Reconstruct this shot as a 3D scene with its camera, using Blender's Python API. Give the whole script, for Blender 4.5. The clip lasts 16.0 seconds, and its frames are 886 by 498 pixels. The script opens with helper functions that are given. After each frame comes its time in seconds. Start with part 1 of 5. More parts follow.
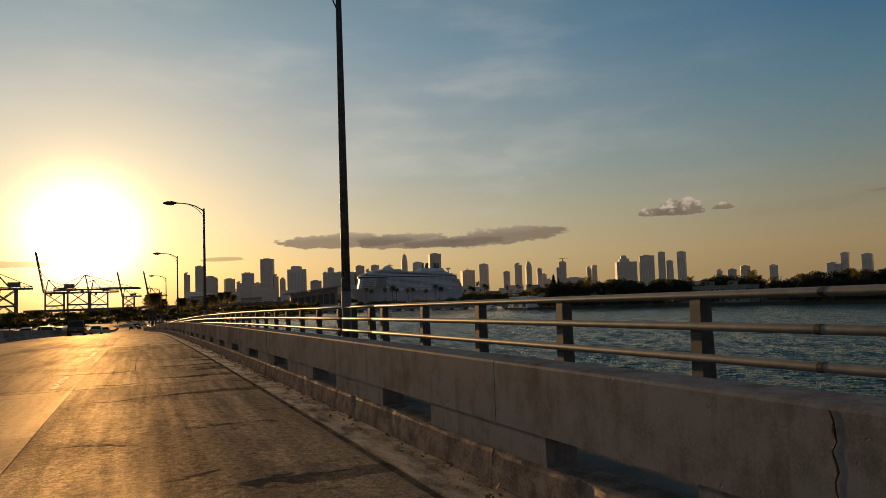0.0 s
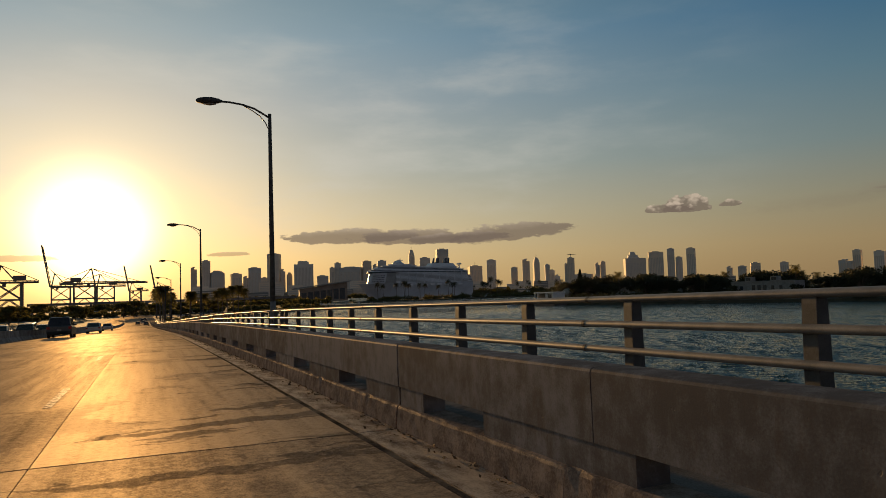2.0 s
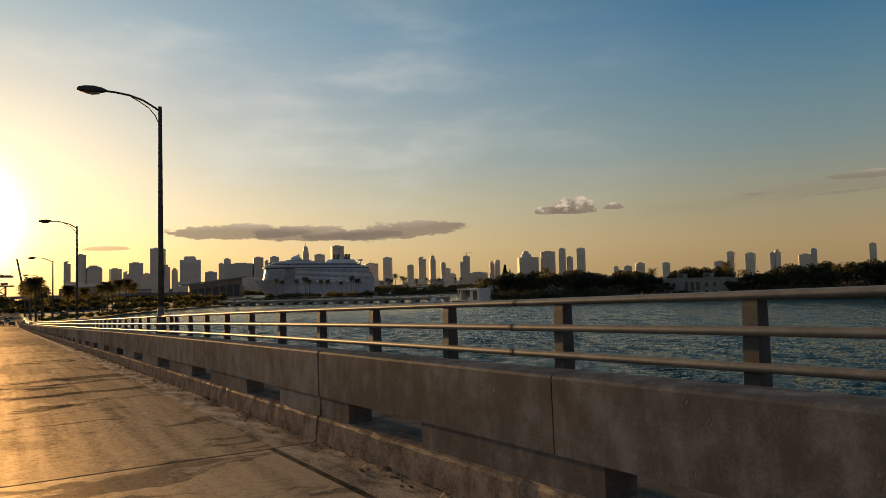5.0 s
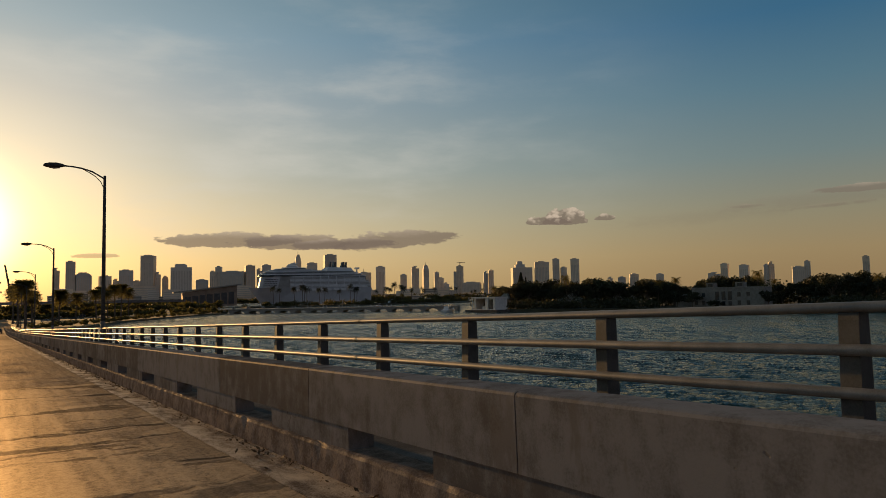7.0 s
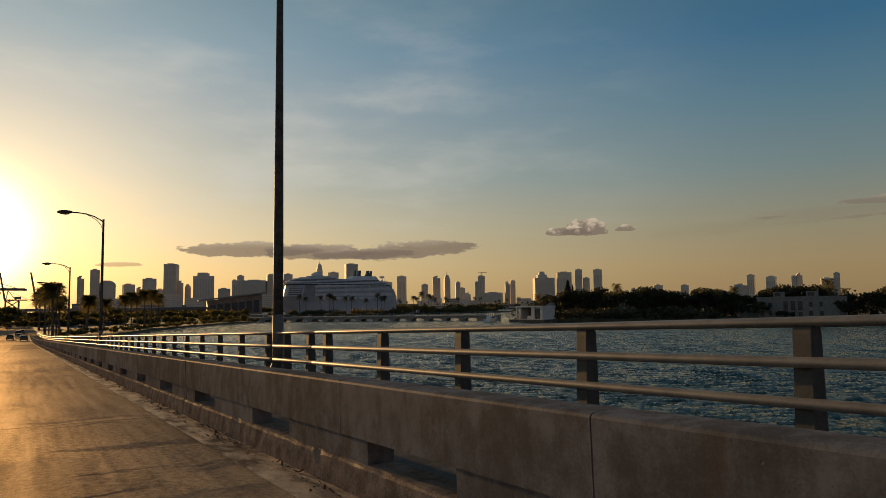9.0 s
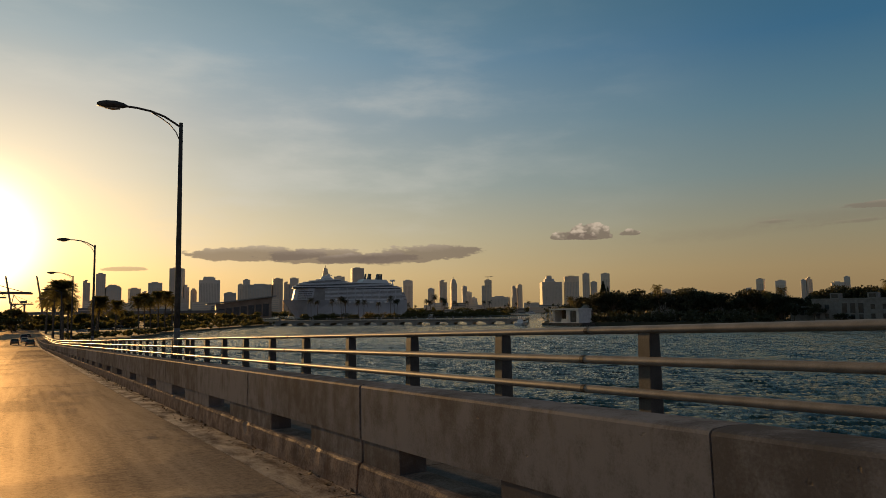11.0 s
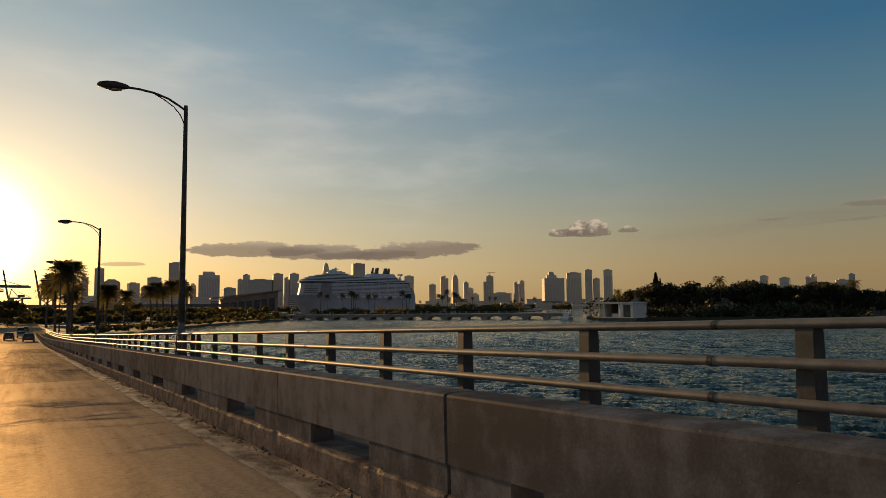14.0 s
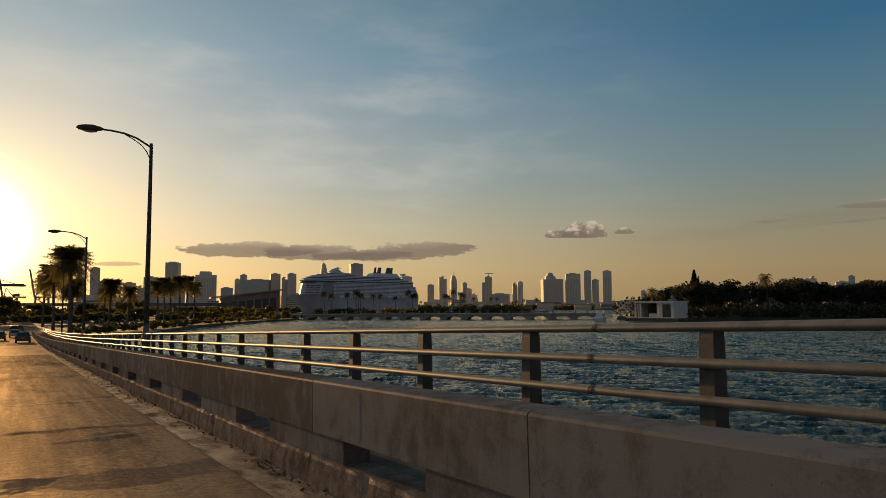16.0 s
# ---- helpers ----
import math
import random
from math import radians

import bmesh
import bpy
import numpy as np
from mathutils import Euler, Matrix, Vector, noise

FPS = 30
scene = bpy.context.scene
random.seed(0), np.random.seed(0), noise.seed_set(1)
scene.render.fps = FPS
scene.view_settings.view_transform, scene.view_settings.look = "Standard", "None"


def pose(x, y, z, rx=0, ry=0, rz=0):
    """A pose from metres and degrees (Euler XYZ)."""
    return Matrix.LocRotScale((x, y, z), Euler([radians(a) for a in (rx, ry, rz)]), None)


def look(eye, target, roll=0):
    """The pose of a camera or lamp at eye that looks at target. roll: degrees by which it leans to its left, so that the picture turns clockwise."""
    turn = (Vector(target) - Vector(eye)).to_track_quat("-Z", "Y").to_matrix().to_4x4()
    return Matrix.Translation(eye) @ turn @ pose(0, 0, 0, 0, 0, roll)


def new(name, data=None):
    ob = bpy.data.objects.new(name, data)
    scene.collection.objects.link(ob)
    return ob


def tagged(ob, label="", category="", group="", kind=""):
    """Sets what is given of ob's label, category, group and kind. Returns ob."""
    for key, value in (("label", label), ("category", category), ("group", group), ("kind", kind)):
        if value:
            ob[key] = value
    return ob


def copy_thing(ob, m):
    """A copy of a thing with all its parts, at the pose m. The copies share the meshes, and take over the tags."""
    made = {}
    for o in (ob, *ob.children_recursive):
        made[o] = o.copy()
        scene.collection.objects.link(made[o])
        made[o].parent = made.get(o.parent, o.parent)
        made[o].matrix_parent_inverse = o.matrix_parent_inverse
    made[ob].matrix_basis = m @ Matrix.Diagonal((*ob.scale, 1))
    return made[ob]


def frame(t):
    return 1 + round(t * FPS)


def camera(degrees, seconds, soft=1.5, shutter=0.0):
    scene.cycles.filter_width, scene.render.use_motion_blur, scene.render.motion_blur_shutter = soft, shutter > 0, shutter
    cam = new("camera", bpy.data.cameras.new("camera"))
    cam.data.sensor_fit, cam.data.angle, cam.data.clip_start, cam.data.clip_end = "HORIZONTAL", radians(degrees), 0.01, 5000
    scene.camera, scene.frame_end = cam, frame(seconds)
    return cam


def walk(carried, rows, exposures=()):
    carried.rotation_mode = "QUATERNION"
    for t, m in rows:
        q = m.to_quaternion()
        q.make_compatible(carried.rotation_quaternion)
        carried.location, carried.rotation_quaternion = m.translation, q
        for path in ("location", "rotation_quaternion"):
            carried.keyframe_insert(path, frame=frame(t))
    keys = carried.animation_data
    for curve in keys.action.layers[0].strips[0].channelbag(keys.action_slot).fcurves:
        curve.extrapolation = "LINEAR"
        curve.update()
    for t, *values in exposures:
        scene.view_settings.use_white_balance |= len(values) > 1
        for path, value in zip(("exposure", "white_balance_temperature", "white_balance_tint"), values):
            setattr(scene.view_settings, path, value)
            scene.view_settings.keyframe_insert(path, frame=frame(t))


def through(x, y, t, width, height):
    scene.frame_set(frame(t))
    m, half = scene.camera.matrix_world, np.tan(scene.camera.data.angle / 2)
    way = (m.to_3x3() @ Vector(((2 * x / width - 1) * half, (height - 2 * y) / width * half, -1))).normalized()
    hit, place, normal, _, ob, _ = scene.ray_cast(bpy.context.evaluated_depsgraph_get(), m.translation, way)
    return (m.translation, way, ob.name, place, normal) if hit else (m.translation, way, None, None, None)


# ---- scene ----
# seconds, x, y, z, yaw, pitch, roll
PATH = [
    (0.0, 0.051, 0.991, 2.410, -23.22, 3.79, 2.06),
    (0.5, -0.022, 7.563, 2.363, -23.19, 3.68, 1.92),
    (1.0, -0.051, 14.391, 2.302, -23.16, 3.53, 1.87),
    (1.5, -0.057, 21.739, 2.223, -22.98, 3.50, 1.80),
    (2.0, -0.087, 28.597, 2.136, -22.77, 3.47, 1.79),
    (2.5, -0.164, 35.398, 2.039, -22.88, 3.24, 1.68),
    (3.0, -0.184, 42.229, 1.929, -22.65, 3.10, 1.62),
    (3.5, -0.247, 48.974, 1.808, -22.83, 3.06, 1.75),
    (4.0, -0.276, 55.782, 1.675, -28.24, 2.87, 1.83),
    (4.5, -0.264, 62.607, 1.529, -30.87, 2.80, 1.83),
    (7.0, -0.051, 97.009, 0.613, -32.09, 3.84, 1.09),
    (7.5, -0.039, 103.727, 0.403, -31.20, 4.22, 0.78),
    (8.0, -0.012, 110.510, 0.193, -30.69, 4.43, 0.77),
    (8.5, 0.021, 117.326, -0.017, -30.76, 4.53, 0.83),
    (9.0, 0.038, 124.126, -0.227, -30.55, 4.69, 0.74),
    (11.5, -0.042, 158.192, -1.264, -30.16, 5.08, 0.71),
    (12.0, -0.006, 165.103, -1.472, -30.30, 5.11, 0.51),
    (12.5, -0.068, 172.396, -1.691, -30.37, 5.10, 0.49),
    (13.0, 0.011, 179.448, -1.901, -30.30, 4.92, 0.44),
    (13.5, -0.011, 186.298, -2.105, -30.19, 4.83, 0.49),
    (14.0, 0.027, 193.337, -2.314, -30.34, 4.75, 0.52),
    (14.5, 0.025, 200.314, -2.519, -30.41, 4.80, 0.48),
    (15.0, 0.064, 207.341, -2.726, -30.46, 4.87, 0.50),
    (15.5, 0.094, 214.473, -2.935, -30.67, 4.80, 0.19),
    (16.0, 0.175, 221.530, -3.141, -30.65, 4.82, 0.34),
]
cam = camera(63.9, 16.0, soft=0.7)
walk(cam, [(t, pose(x, y, z, 90 + p, r, w)) for t, x, y, z, w, p, r in PATH],
     [(0.0, -0.05), (3.0, -0.05), (3.5, -0.04), (4.0, 0.1), (4.5, 0.31), (4.8, 0.32), (6.8, 0.05), (9.0, 0.05), (16.0, 0.08)])

# ---- light ----
SUN_AZ, SUN_EL = radians(-3.55), radians(5.2)
SUN_DIR = Vector((math.sin(SUN_AZ) * math.cos(SUN_EL), math.cos(SUN_AZ) * math.cos(SUN_EL), math.sin(SUN_EL)))
sun = new("sun", bpy.data.lights.new("sun", "SUN"))
sun.data.energy, sun.data.angle, sun.data.color = 4.6, radians(0.6), (1.0, 0.56, 0.20)
sun.matrix_world = look((0, 0, 0), tuple(-SUN_DIR))


class Nodes:
    """Short hand for node trees."""

    def __init__(self, tree):
        self.tree = tree
        tree.nodes.clear()

    def add(self, kind, out=0, ins=None, **props):
        n = self.tree.nodes.new(kind)
        for k, v in props.items():
            setattr(n, k, v)
        for k, v in (ins or {}).items():
            if isinstance(v, bpy.types.NodeSocket):
                self.tree.links.new(v, n.inputs[k])
            else:
                n.inputs[k].default_value = v
        return n if out is None else n.outputs[out]

    def math(self, op, a, b=0.0, c=0.0, clamp=False):
        return self.add("ShaderNodeMath", 0, {0: a, 1: b, 2: c}, operation=op, use_clamp=clamp)

    def vec(self, op, a, b=(0, 0, 0), out=0):
        return self.add("ShaderNodeVectorMath", out, {0: a, 1: b}, operation=op)

    def mix(self, fac, a, b, blend="MIX"):
        return self.add("ShaderNodeMix", 2, {0: fac, 6: a, 7: b}, data_type="RGBA", blend_type=blend)

    def ramp(self, fac, stops, interp="LINEAR"):
        n = self.add("ShaderNodeValToRGB", None, {0: fac})
        el = n.color_ramp.elements
        n.color_ramp.interpolation = interp
        while len(el) < len(stops):
            el.new(0.5)
        for e, (p, col) in zip(el, stops):
            e.position = p
            e.color = col if len(col) == 4 else (*col, 1)
        return n.outputs[0]

    def noise(self, vector, scale, detail=4, rough=0.55, out=0):
        return self.add("ShaderNodeTexNoise", out, {"Vector": vector, "Scale": scale, "Detail": detail, "Roughness": rough})

    def smooth(self, x, lo, hi):
        return self.add("ShaderNodeMapRange", 0, {0: x, 1: lo, 2: hi, 3: 0.0, 4: 1.0}, interpolation_type="SMOOTHSTEP")


def make_world():
    world = bpy.data.worlds.new("evening_sky")
    scene.world = world
    world.use_nodes = True
    n = Nodes(world.node_tree)
    coord = n.add("ShaderNodeTexCoord", 0)
    sep = n.add("ShaderNodeSeparateXYZ", None, {0: coord})
    x, y, z = sep.outputs
    az = n.math("ARCTAN2", x, y)
    el = n.math("ARCSINE", z)
    sky = n.add("ShaderNodeTexSky", 0, sky_type="NISHITA", sun_disc=False, sun_elevation=SUN_EL,
                sun_rotation=SUN_AZ, air_density=1.2, dust_density=2.2, ozone_density=2.0)
    base = n.mix(1.0, sky, (SKY_STRENGTH, SKY_STRENGTH, SKY_STRENGTH, 1), "MULTIPLY")
    # evening air: warm low down, blue above, paler towards the sun
    up = n.math("DIVIDE", n.math("MAXIMUM", el, 0.0), radians(45), clamp=True)
    near = n.ramp(up, [(p / 45, c) for p, c in NEAR_SUN])
    far = n.ramp(up, [(p / 45, c) for p, c in FROM_SUN])
    turn = n.math("ABSOLUTE", n.math("SUBTRACT", az, SUN_AZ))
    air = n.mix(n.smooth(turn, 0.05, 1.15), near, far)
    air = n.mix(n.smooth(turn, 1.3, 2.6), air, n.ramp(up, [(p / 45, c) for p, c in EAST]))
    base = n.mix(0.8, base, air)
    # thin high cloud that drifts in streaks
    flat = n.add("ShaderNodeCombineXYZ", 0, {0: n.math("MULTIPLY", az, 2.0), 1: n.math("MULTIPLY", el, 7.0), 2: 0.3})
    veil = n.smooth(n.noise(flat, 2.3, 6, 0.55), 0.42, 0.78)
    band = n.math("MULTIPLY", n.smooth(el, 0.03, 0.16), n.math("SUBTRACT", 1.0, n.smooth(el, 0.25, 0.5)))
    sunward = n.math("SUBTRACT", 1.0, n.smooth(az, 0.3, 0.95))
    veil = n.math("MULTIPLY", veil, n.math("MULTIPLY", band, sunward))
    base = n.mix(n.math("MULTIPLY", veil, 0.46), base, (0.64, 0.61, 0.54, 1))
    # bright air round the sun
    cosang = n.vec("DOT_PRODUCT", coord, tuple(SUN_DIR), out=1)
    ang = n.math("ARCCOSINE", n.math("MINIMUM", cosang, 1.0))
    for width, power, col in AUREOLE:
        k = n.math("EXPONENT", n.math("MULTIPLY", n.math("POWER", n.math("DIVIDE", ang, width), power), -1.0))
        base = n.mix(1.0, base, n.mix(k, (0, 0, 0, 1), (*col, 1)), "ADD")
    # cloud banks: azimuth, elevation, half width, half height, tilt, heap, thickness
    warp = n.add("ShaderNodeCombineXYZ", 0, {0: n.math("MULTIPLY", az, 1.0), 1: n.math("MULTIPLY", el, 2.6), 2: 0.0})
    puff = n.noise(warp, 26.0, 8, 0.62)
    fine = n.noise(warp, 110.0, 4, 0.6)
    lump = n.math("ADD", n.math("MULTIPLY", n.math("SUBTRACT", puff, 0.5), 1.7), n.math("MULTIPLY", n.math("SUBTRACT", fine, 0.5), 0.7))
    bent = n.vec("ADD", n.add("ShaderNodeCombineXYZ", 0, {0: az, 1: n.math("MULTIPLY", el, 1.15), 2: 0.0}), n.vec("MULTIPLY", n.noise(warp, 60.0, 3, 0.6, out=1), (0.010, 0.010, 0.0)))
    cell = n.add("ShaderNodeTexVoronoi", 0, {"Vector": bent, "Scale": 75.0, "Smoothness": 0.35}, feature="SMOOTH_F1", voronoi_dimensions="2D")
    small = n.add("ShaderNodeTexVoronoi", 0, {"Vector": bent, "Scale": 190.0, "Smoothness": 0.3}, feature="SMOOTH_F1", voronoi_dimensions="2D")
    heaps = n.math("SUBTRACT", 0.62, n.math("ADD", n.math("MULTIPLY", cell, 1.0), n.math("MULTIPLY", small, 0.45)))
    for a0, e0, hw, hh, tilt, heap, thick in CLOUDS:
        da = n.math("SUBTRACT", az, radians(a0))
        de = n.math("SUBTRACT", n.math("SUBTRACT", el, radians(e0)), n.math("MULTIPLY", da, tilt))
        # flat base, rounded top
        up = n.math("DIVIDE", de, radians(hh))
        below = n.math("MULTIPLY", n.math("MINIMUM", up, 0.0), 1.5 + 3.0 * heap)
        q = n.math("ADD", n.math("POWER", n.math("ABSOLUTE", n.math("DIVIDE", da, radians(hw))), 2.0),
                   n.math("ADD", n.math("POWER", n.math("MAXIMUM", up, 0.0), 2.0), n.math("POWER", n.math("ABSOLUTE", below), 2.0)))
        edge = n.math("ADD", n.math("MULTIPLY", lump, 1.4 - 0.75 * heap), n.math("MULTIPLY", heaps, 0.75 * heap))
        body = n.math("ADD", n.math("SUBTRACT", 1.12, q), edge)
        body = n.math("MULTIPLY", body, n.math("LESS_THAN", q, 2.2))
        cover = n.math("MULTIPLY", n.smooth(body, 0.02, 0.42 if thick > 0.5 and not heap else (0.3 if heap else 1.3)), thick)
        lit = n.smooth(n.math("ADD", n.math("MULTIPLY", up, 0.75), n.math("ADD", n.math("MULTIPLY", heaps, 0.9 * heap), n.math("MULTIPLY", lump, 0.35))), 0.12, 1.0)
        lit = n.math("MULTIPLY", lit, 0.45 + 0.3 * heap)
        shade = n.mix(0.15, (0.175, 0.132, 0.103, 1), base)
        base = n.mix(cover, base, n.mix(lit, shade, (0.66, 0.53, 0.40, 1)))
    bg = n.add("ShaderNodeBackground", 0, {0: base, 1: 1.0})
    n.add("ShaderNodeOutputWorld", None, {0: bg})


SKY_STRENGTH = 0.10
# elevation in degrees and colour of the air
NEAR_SUN = [(0, (0.72, 0.49, 0.21)), (3, (0.76, 0.58, 0.31)), (6, (0.66, 0.58, 0.40)), (10, (0.47, 0.50, 0.455)), (15, (0.36, 0.425, 0.455)), (20, (0.235, 0.36, 0.435)), (30, (0.078, 0.19, 0.24)), (45, (0.045, 0.09, 0.10))]
FROM_SUN = [(0, (0.325, 0.217, 0.105)), (3, (0.34, 0.246, 0.13)), (6, (0.27, 0.242, 0.163)), (10, (0.164, 0.22, 0.222)), (15, (0.085, 0.18, 0.24)), (20, (0.03, 0.125, 0.23)), (30, (0.026, 0.092, 0.125)), (45, (0.032, 0.066, 0.070))]
EAST = [(0, (0.22, 0.19, 0.20)), (8, (0.23, 0.20, 0.22)), (20, (0.12, 0.125, 0.165)), (45, (0.040, 0.060, 0.095))]
AUREOLE = [(0.067, 2.8, (2.8, 2.0, 1.1)), (0.13, 1.3, (0.43, 0.31, 0.12))]
CLOUDS = [(61.0, 6.4, 9.0, 1.0, 0.03, 0, 0.22), (52.0, 5.6, 8.0, 0.9, 0.04, 0, 0.14), (15.6, 4.55, 5.2, 0.72, 0.01, 0, 0.9), (20.5, 4.4, 4.8, 0.78, 0.0, 0, 0.92),
          (28.4, 4.55, 5.2, 0.86, 0.07, 0, 0.9), (24.5, 4.3, 4.4, 0.55, 0.03, 0, 0.9), (5.9, 3.4, 1.6, 0.22, 0.02, 0, 0.6), (-8.0, 3.2, 2.5, 0.3, 0.0, 0, 0.6),
          (41.9, 5.75, 1.75, 1.15, 0.0, 1, 0.92), (40.6, 5.7, 1.9, 0.6, 0.0, 1, 0.9), (45.1, 5.85, 0.75, 0.42, 0.0, 1, 0.85), (55.7, 6.25, 1.3, 0.2, 0.0, 0, 0.45), (63.0, 7.0, 3.2, 0.34, 0.0, 0, 0.6), (61.0, 5.95, 3.0, 0.2, 0.05, 0, 0.4)]
make_world()


# ---- materials ----
def material(name):
    m = bpy.data.materials.new(name)
    m.use_nodes = True
    return m, Nodes(m.node_tree)


def finish(n, color, rough=0.6, metal=0.0, height=None, strength=0.4, distance=0.01, spec=0.5, tint=(1, 1, 1, 1)):
    ins = {"Base Color": color, "Roughness": rough, "Metallic": metal, "Specular IOR Level": spec, "Specular Tint": tint}
    if height is not None:
        ins["Normal"] = n.add("ShaderNodeBump", 0, {"Height": height, "Strength": strength, "Distance": distance})
    b = n.add("ShaderNodeBsdfPrincipled", 0, ins)
    n.add("ShaderNodeOutputMaterial", None, {0: b})


def matte(n, color, rough, gloss, height, strength, distance, sheen=(0.9, 0.85, 0.78, 1)):
    """Coarse ground stone and concrete: diffuse, with a faint broad sheen."""
    bump = n.add("ShaderNodeBump", 0, {"Height": height, "Strength": strength, "Distance": distance})
    a = n.add("ShaderNodeBsdfDiffuse", 0, {"Color": color, "Roughness": 0.6, "Normal": bump})
    b = n.add("ShaderNodeBsdfGlossy", 0, {"Color": sheen, "Roughness": rough, "Normal": bump})
    m = n.add("ShaderNodeMixShader", 0, {0: gloss, 1: a, 2: b})
    n.add("ShaderNodeOutputMaterial", None, {0: m})


def leafy(name, dark, light, fine, through):
    """Leaves: part of the light passes through them."""
    m, n = material(name)
    co = n.add("ShaderNodeNewGeometry", 0)
    f = n.math("ADD", n.math("MULTIPLY", n.noise(co, 0.5, 4), 0.5), n.math("MULTIPLY", n.noise(co, fine, 3), 0.5))
    f = n.math("ADD", f, n.math("MULTIPLY", n.math("SUBTRACT", n.add("ShaderNodeObjectInfo", 5), 0.5), 0.3))
    col = n.mix(n.smooth(f, 0.3, 0.7), (*dark, 1), (*light, 1))
    a = n.add("ShaderNodeBsdfPrincipled", 0, {"Base Color": col, "Roughness": 0.55, "Specular IOR Level": 0.3})
    b = n.add("ShaderNodeBsdfTranslucent", 0, {"Color": n.mix(0.5, col, (0.20, 0.17, 0.03, 1))})
    n.add("ShaderNodeOutputMaterial", None, {0: n.add("ShaderNodeMixShader", 0, {0: through, 1: a, 2: b})})
    return m


def surface(name, dark, light, scale=3.0, fine=60.0, rough=0.7, metal=0.0, bump=0.3, spec=0.5, stretch=(1, 1, 1), vary=0.0):
    """A worn surface with stains at one scale and grain at another."""
    m, n = material(name)
    co = n.vec("MULTIPLY", n.add("ShaderNodeNewGeometry", 0), stretch)
    big = n.noise(co, scale, 5, 0.6)
    small = n.noise(co, fine, 3, 0.6)
    f = n.math("ADD", n.math("MULTIPLY", big, 0.7), n.math("MULTIPLY", small, 0.3))
    if vary:
        r = n.add("ShaderNodeObjectInfo", 5)
        f = n.math("ADD", f, n.math("MULTIPLY", n.math("SUBTRACT", r, 0.5), vary))
    f = n.smooth(f, 0.3, 0.7)
    col = n.mix(f, (*dark, 1), (*light, 1))
    ro = n.math("ADD", rough - 0.1, n.math("MULTIPLY", big, 0.2))
    finish(n, col, ro, metal, n.math("ADD", small, n.math("MULTIPLY", big, 0.5)), bump, 0.01, spec)
    return m


def road_material(name, tone, banding):
    m, n = material(name)
    co = n.add("ShaderNodeNewGeometry", 0)
    streak = n.noise(n.vec("MULTIPLY", co, (5.0, 0.22, 1.0)), 1.0, 5, 0.6)
    wander = n.noise(co, 0.8, 4, 0.6, out=1)
    bent = n.vec("ADD", co, n.vec("MULTIPLY", wander, (2.2, 1.5, 0.0)))
    cross = n.noise(n.vec("MULTIPLY", bent, (0.26, 1.15, 1.0)), 1.0, 6, 0.62)
    grain = n.noise(co, 60.0, 4, 0.75)
    coarse = n.noise(co, 14.0, 4, 0.7)
    tine = n.noise(n.vec("MULTIPLY", co, (38.0, 0.5, 1.0)), 1.0, 2, 0.5)
    f = n.math("ADD", n.math("ADD", 0.07, n.math("MULTIPLY", streak, 0.24)), n.math("ADD", n.math("MULTIPLY", coarse, 0.30), n.math("MULTIPLY", grain, 0.40)))
    r = n.add("ShaderNodeObjectInfo", 5)
    f = n.math("ADD", f, n.math("MULTIPLY", n.math("SUBTRACT", r, 0.5), 0.12))
    col = n.ramp(n.smooth(f, 0.32, 0.72), [(p, tuple(v * tone for v in c)) for p, c in ((0.0, (0.125, 0.097, 0.076)), (0.5, (0.245, 0.194, 0.154)), (1.0, (0.39, 0.316, 0.255)))])
    # painted bump shade and smears across lanes, thicker towards the gutter; broad resurfaced patches
    side = n.smooth(n.add("ShaderNodeSeparateXYZ", 0, {0: co}), -2.0, 2.2)
    smear_shade = n.smooth(n.math("ADD", cross, n.math("MULTIPLY", side, 0.10)), 0.66 - 0.03 * banding, 0.70 - 0.03 * banding)
    col = n.mix(n.math("MULTIPLY", smear_shade, 0.03 + 0.36 * banding), col, (0.030, 0.022, 0.016, 1))
    patch = n.smooth(n.noise(n.vec("MULTIPLY", bent, (0.45, 0.16, 1.0)), 1.0, 4, 0.65), 0.54, 0.57)
    col = n.mix(n.math("MULTIPLY", patch, 0.05 + 0.10 * banding), col, (0.045, 0.033, 0.025, 1))
    pale = n.smooth(n.noise(n.vec("MULTIPLY", bent, (0.7, 0.3, 1.0)), 1.3, 5, 0.7), 0.62, 0.70)
    col = n.mix(n.math("MULTIPLY", pale, 0.2), col, (0.19, 0.15, 0.115, 1))
    ro = n.math("ADD", 0.47, n.math("MULTIPLY", n.math("ADD", coarse, grain), 0.12))
    h = n.math("ADD", n.math("MULTIPLY", grain, 0.45), n.math("ADD", n.math("MULTIPLY", tine, 0.12), n.math("MULTIPLY", coarse, 0.6)))
    h = n.math("SUBTRACT", h, n.math("MULTIPLY", smear_shade, 0.4))
    # polished aggregate: gloss that grows as the view grazes
    graze = n.add("ShaderNodeFresnel", 0, {"IOR": 1.33})
    sheen = n.math("MULTIPLY", graze, n.math("ADD", 0.05 * tone, n.math("MULTIPLY", n.smooth(f, 0.42, 0.62), (0.13 + 0.07 * banding) * tone)))
    sheen = n.math("MULTIPLY", sheen, n.math("SUBTRACT", 1.0, n.math("ADD", n.math("MULTIPLY", smear_shade, 0.6), n.math("MULTIPLY", patch, 0.3), clamp=True)))
    # the gloss tint puts golden sunlight into the road's sheen
    matte(n, col, ro, sheen, h, 0.6, 0.012, (0.92, 0.76, 0.54, 1))
    return m


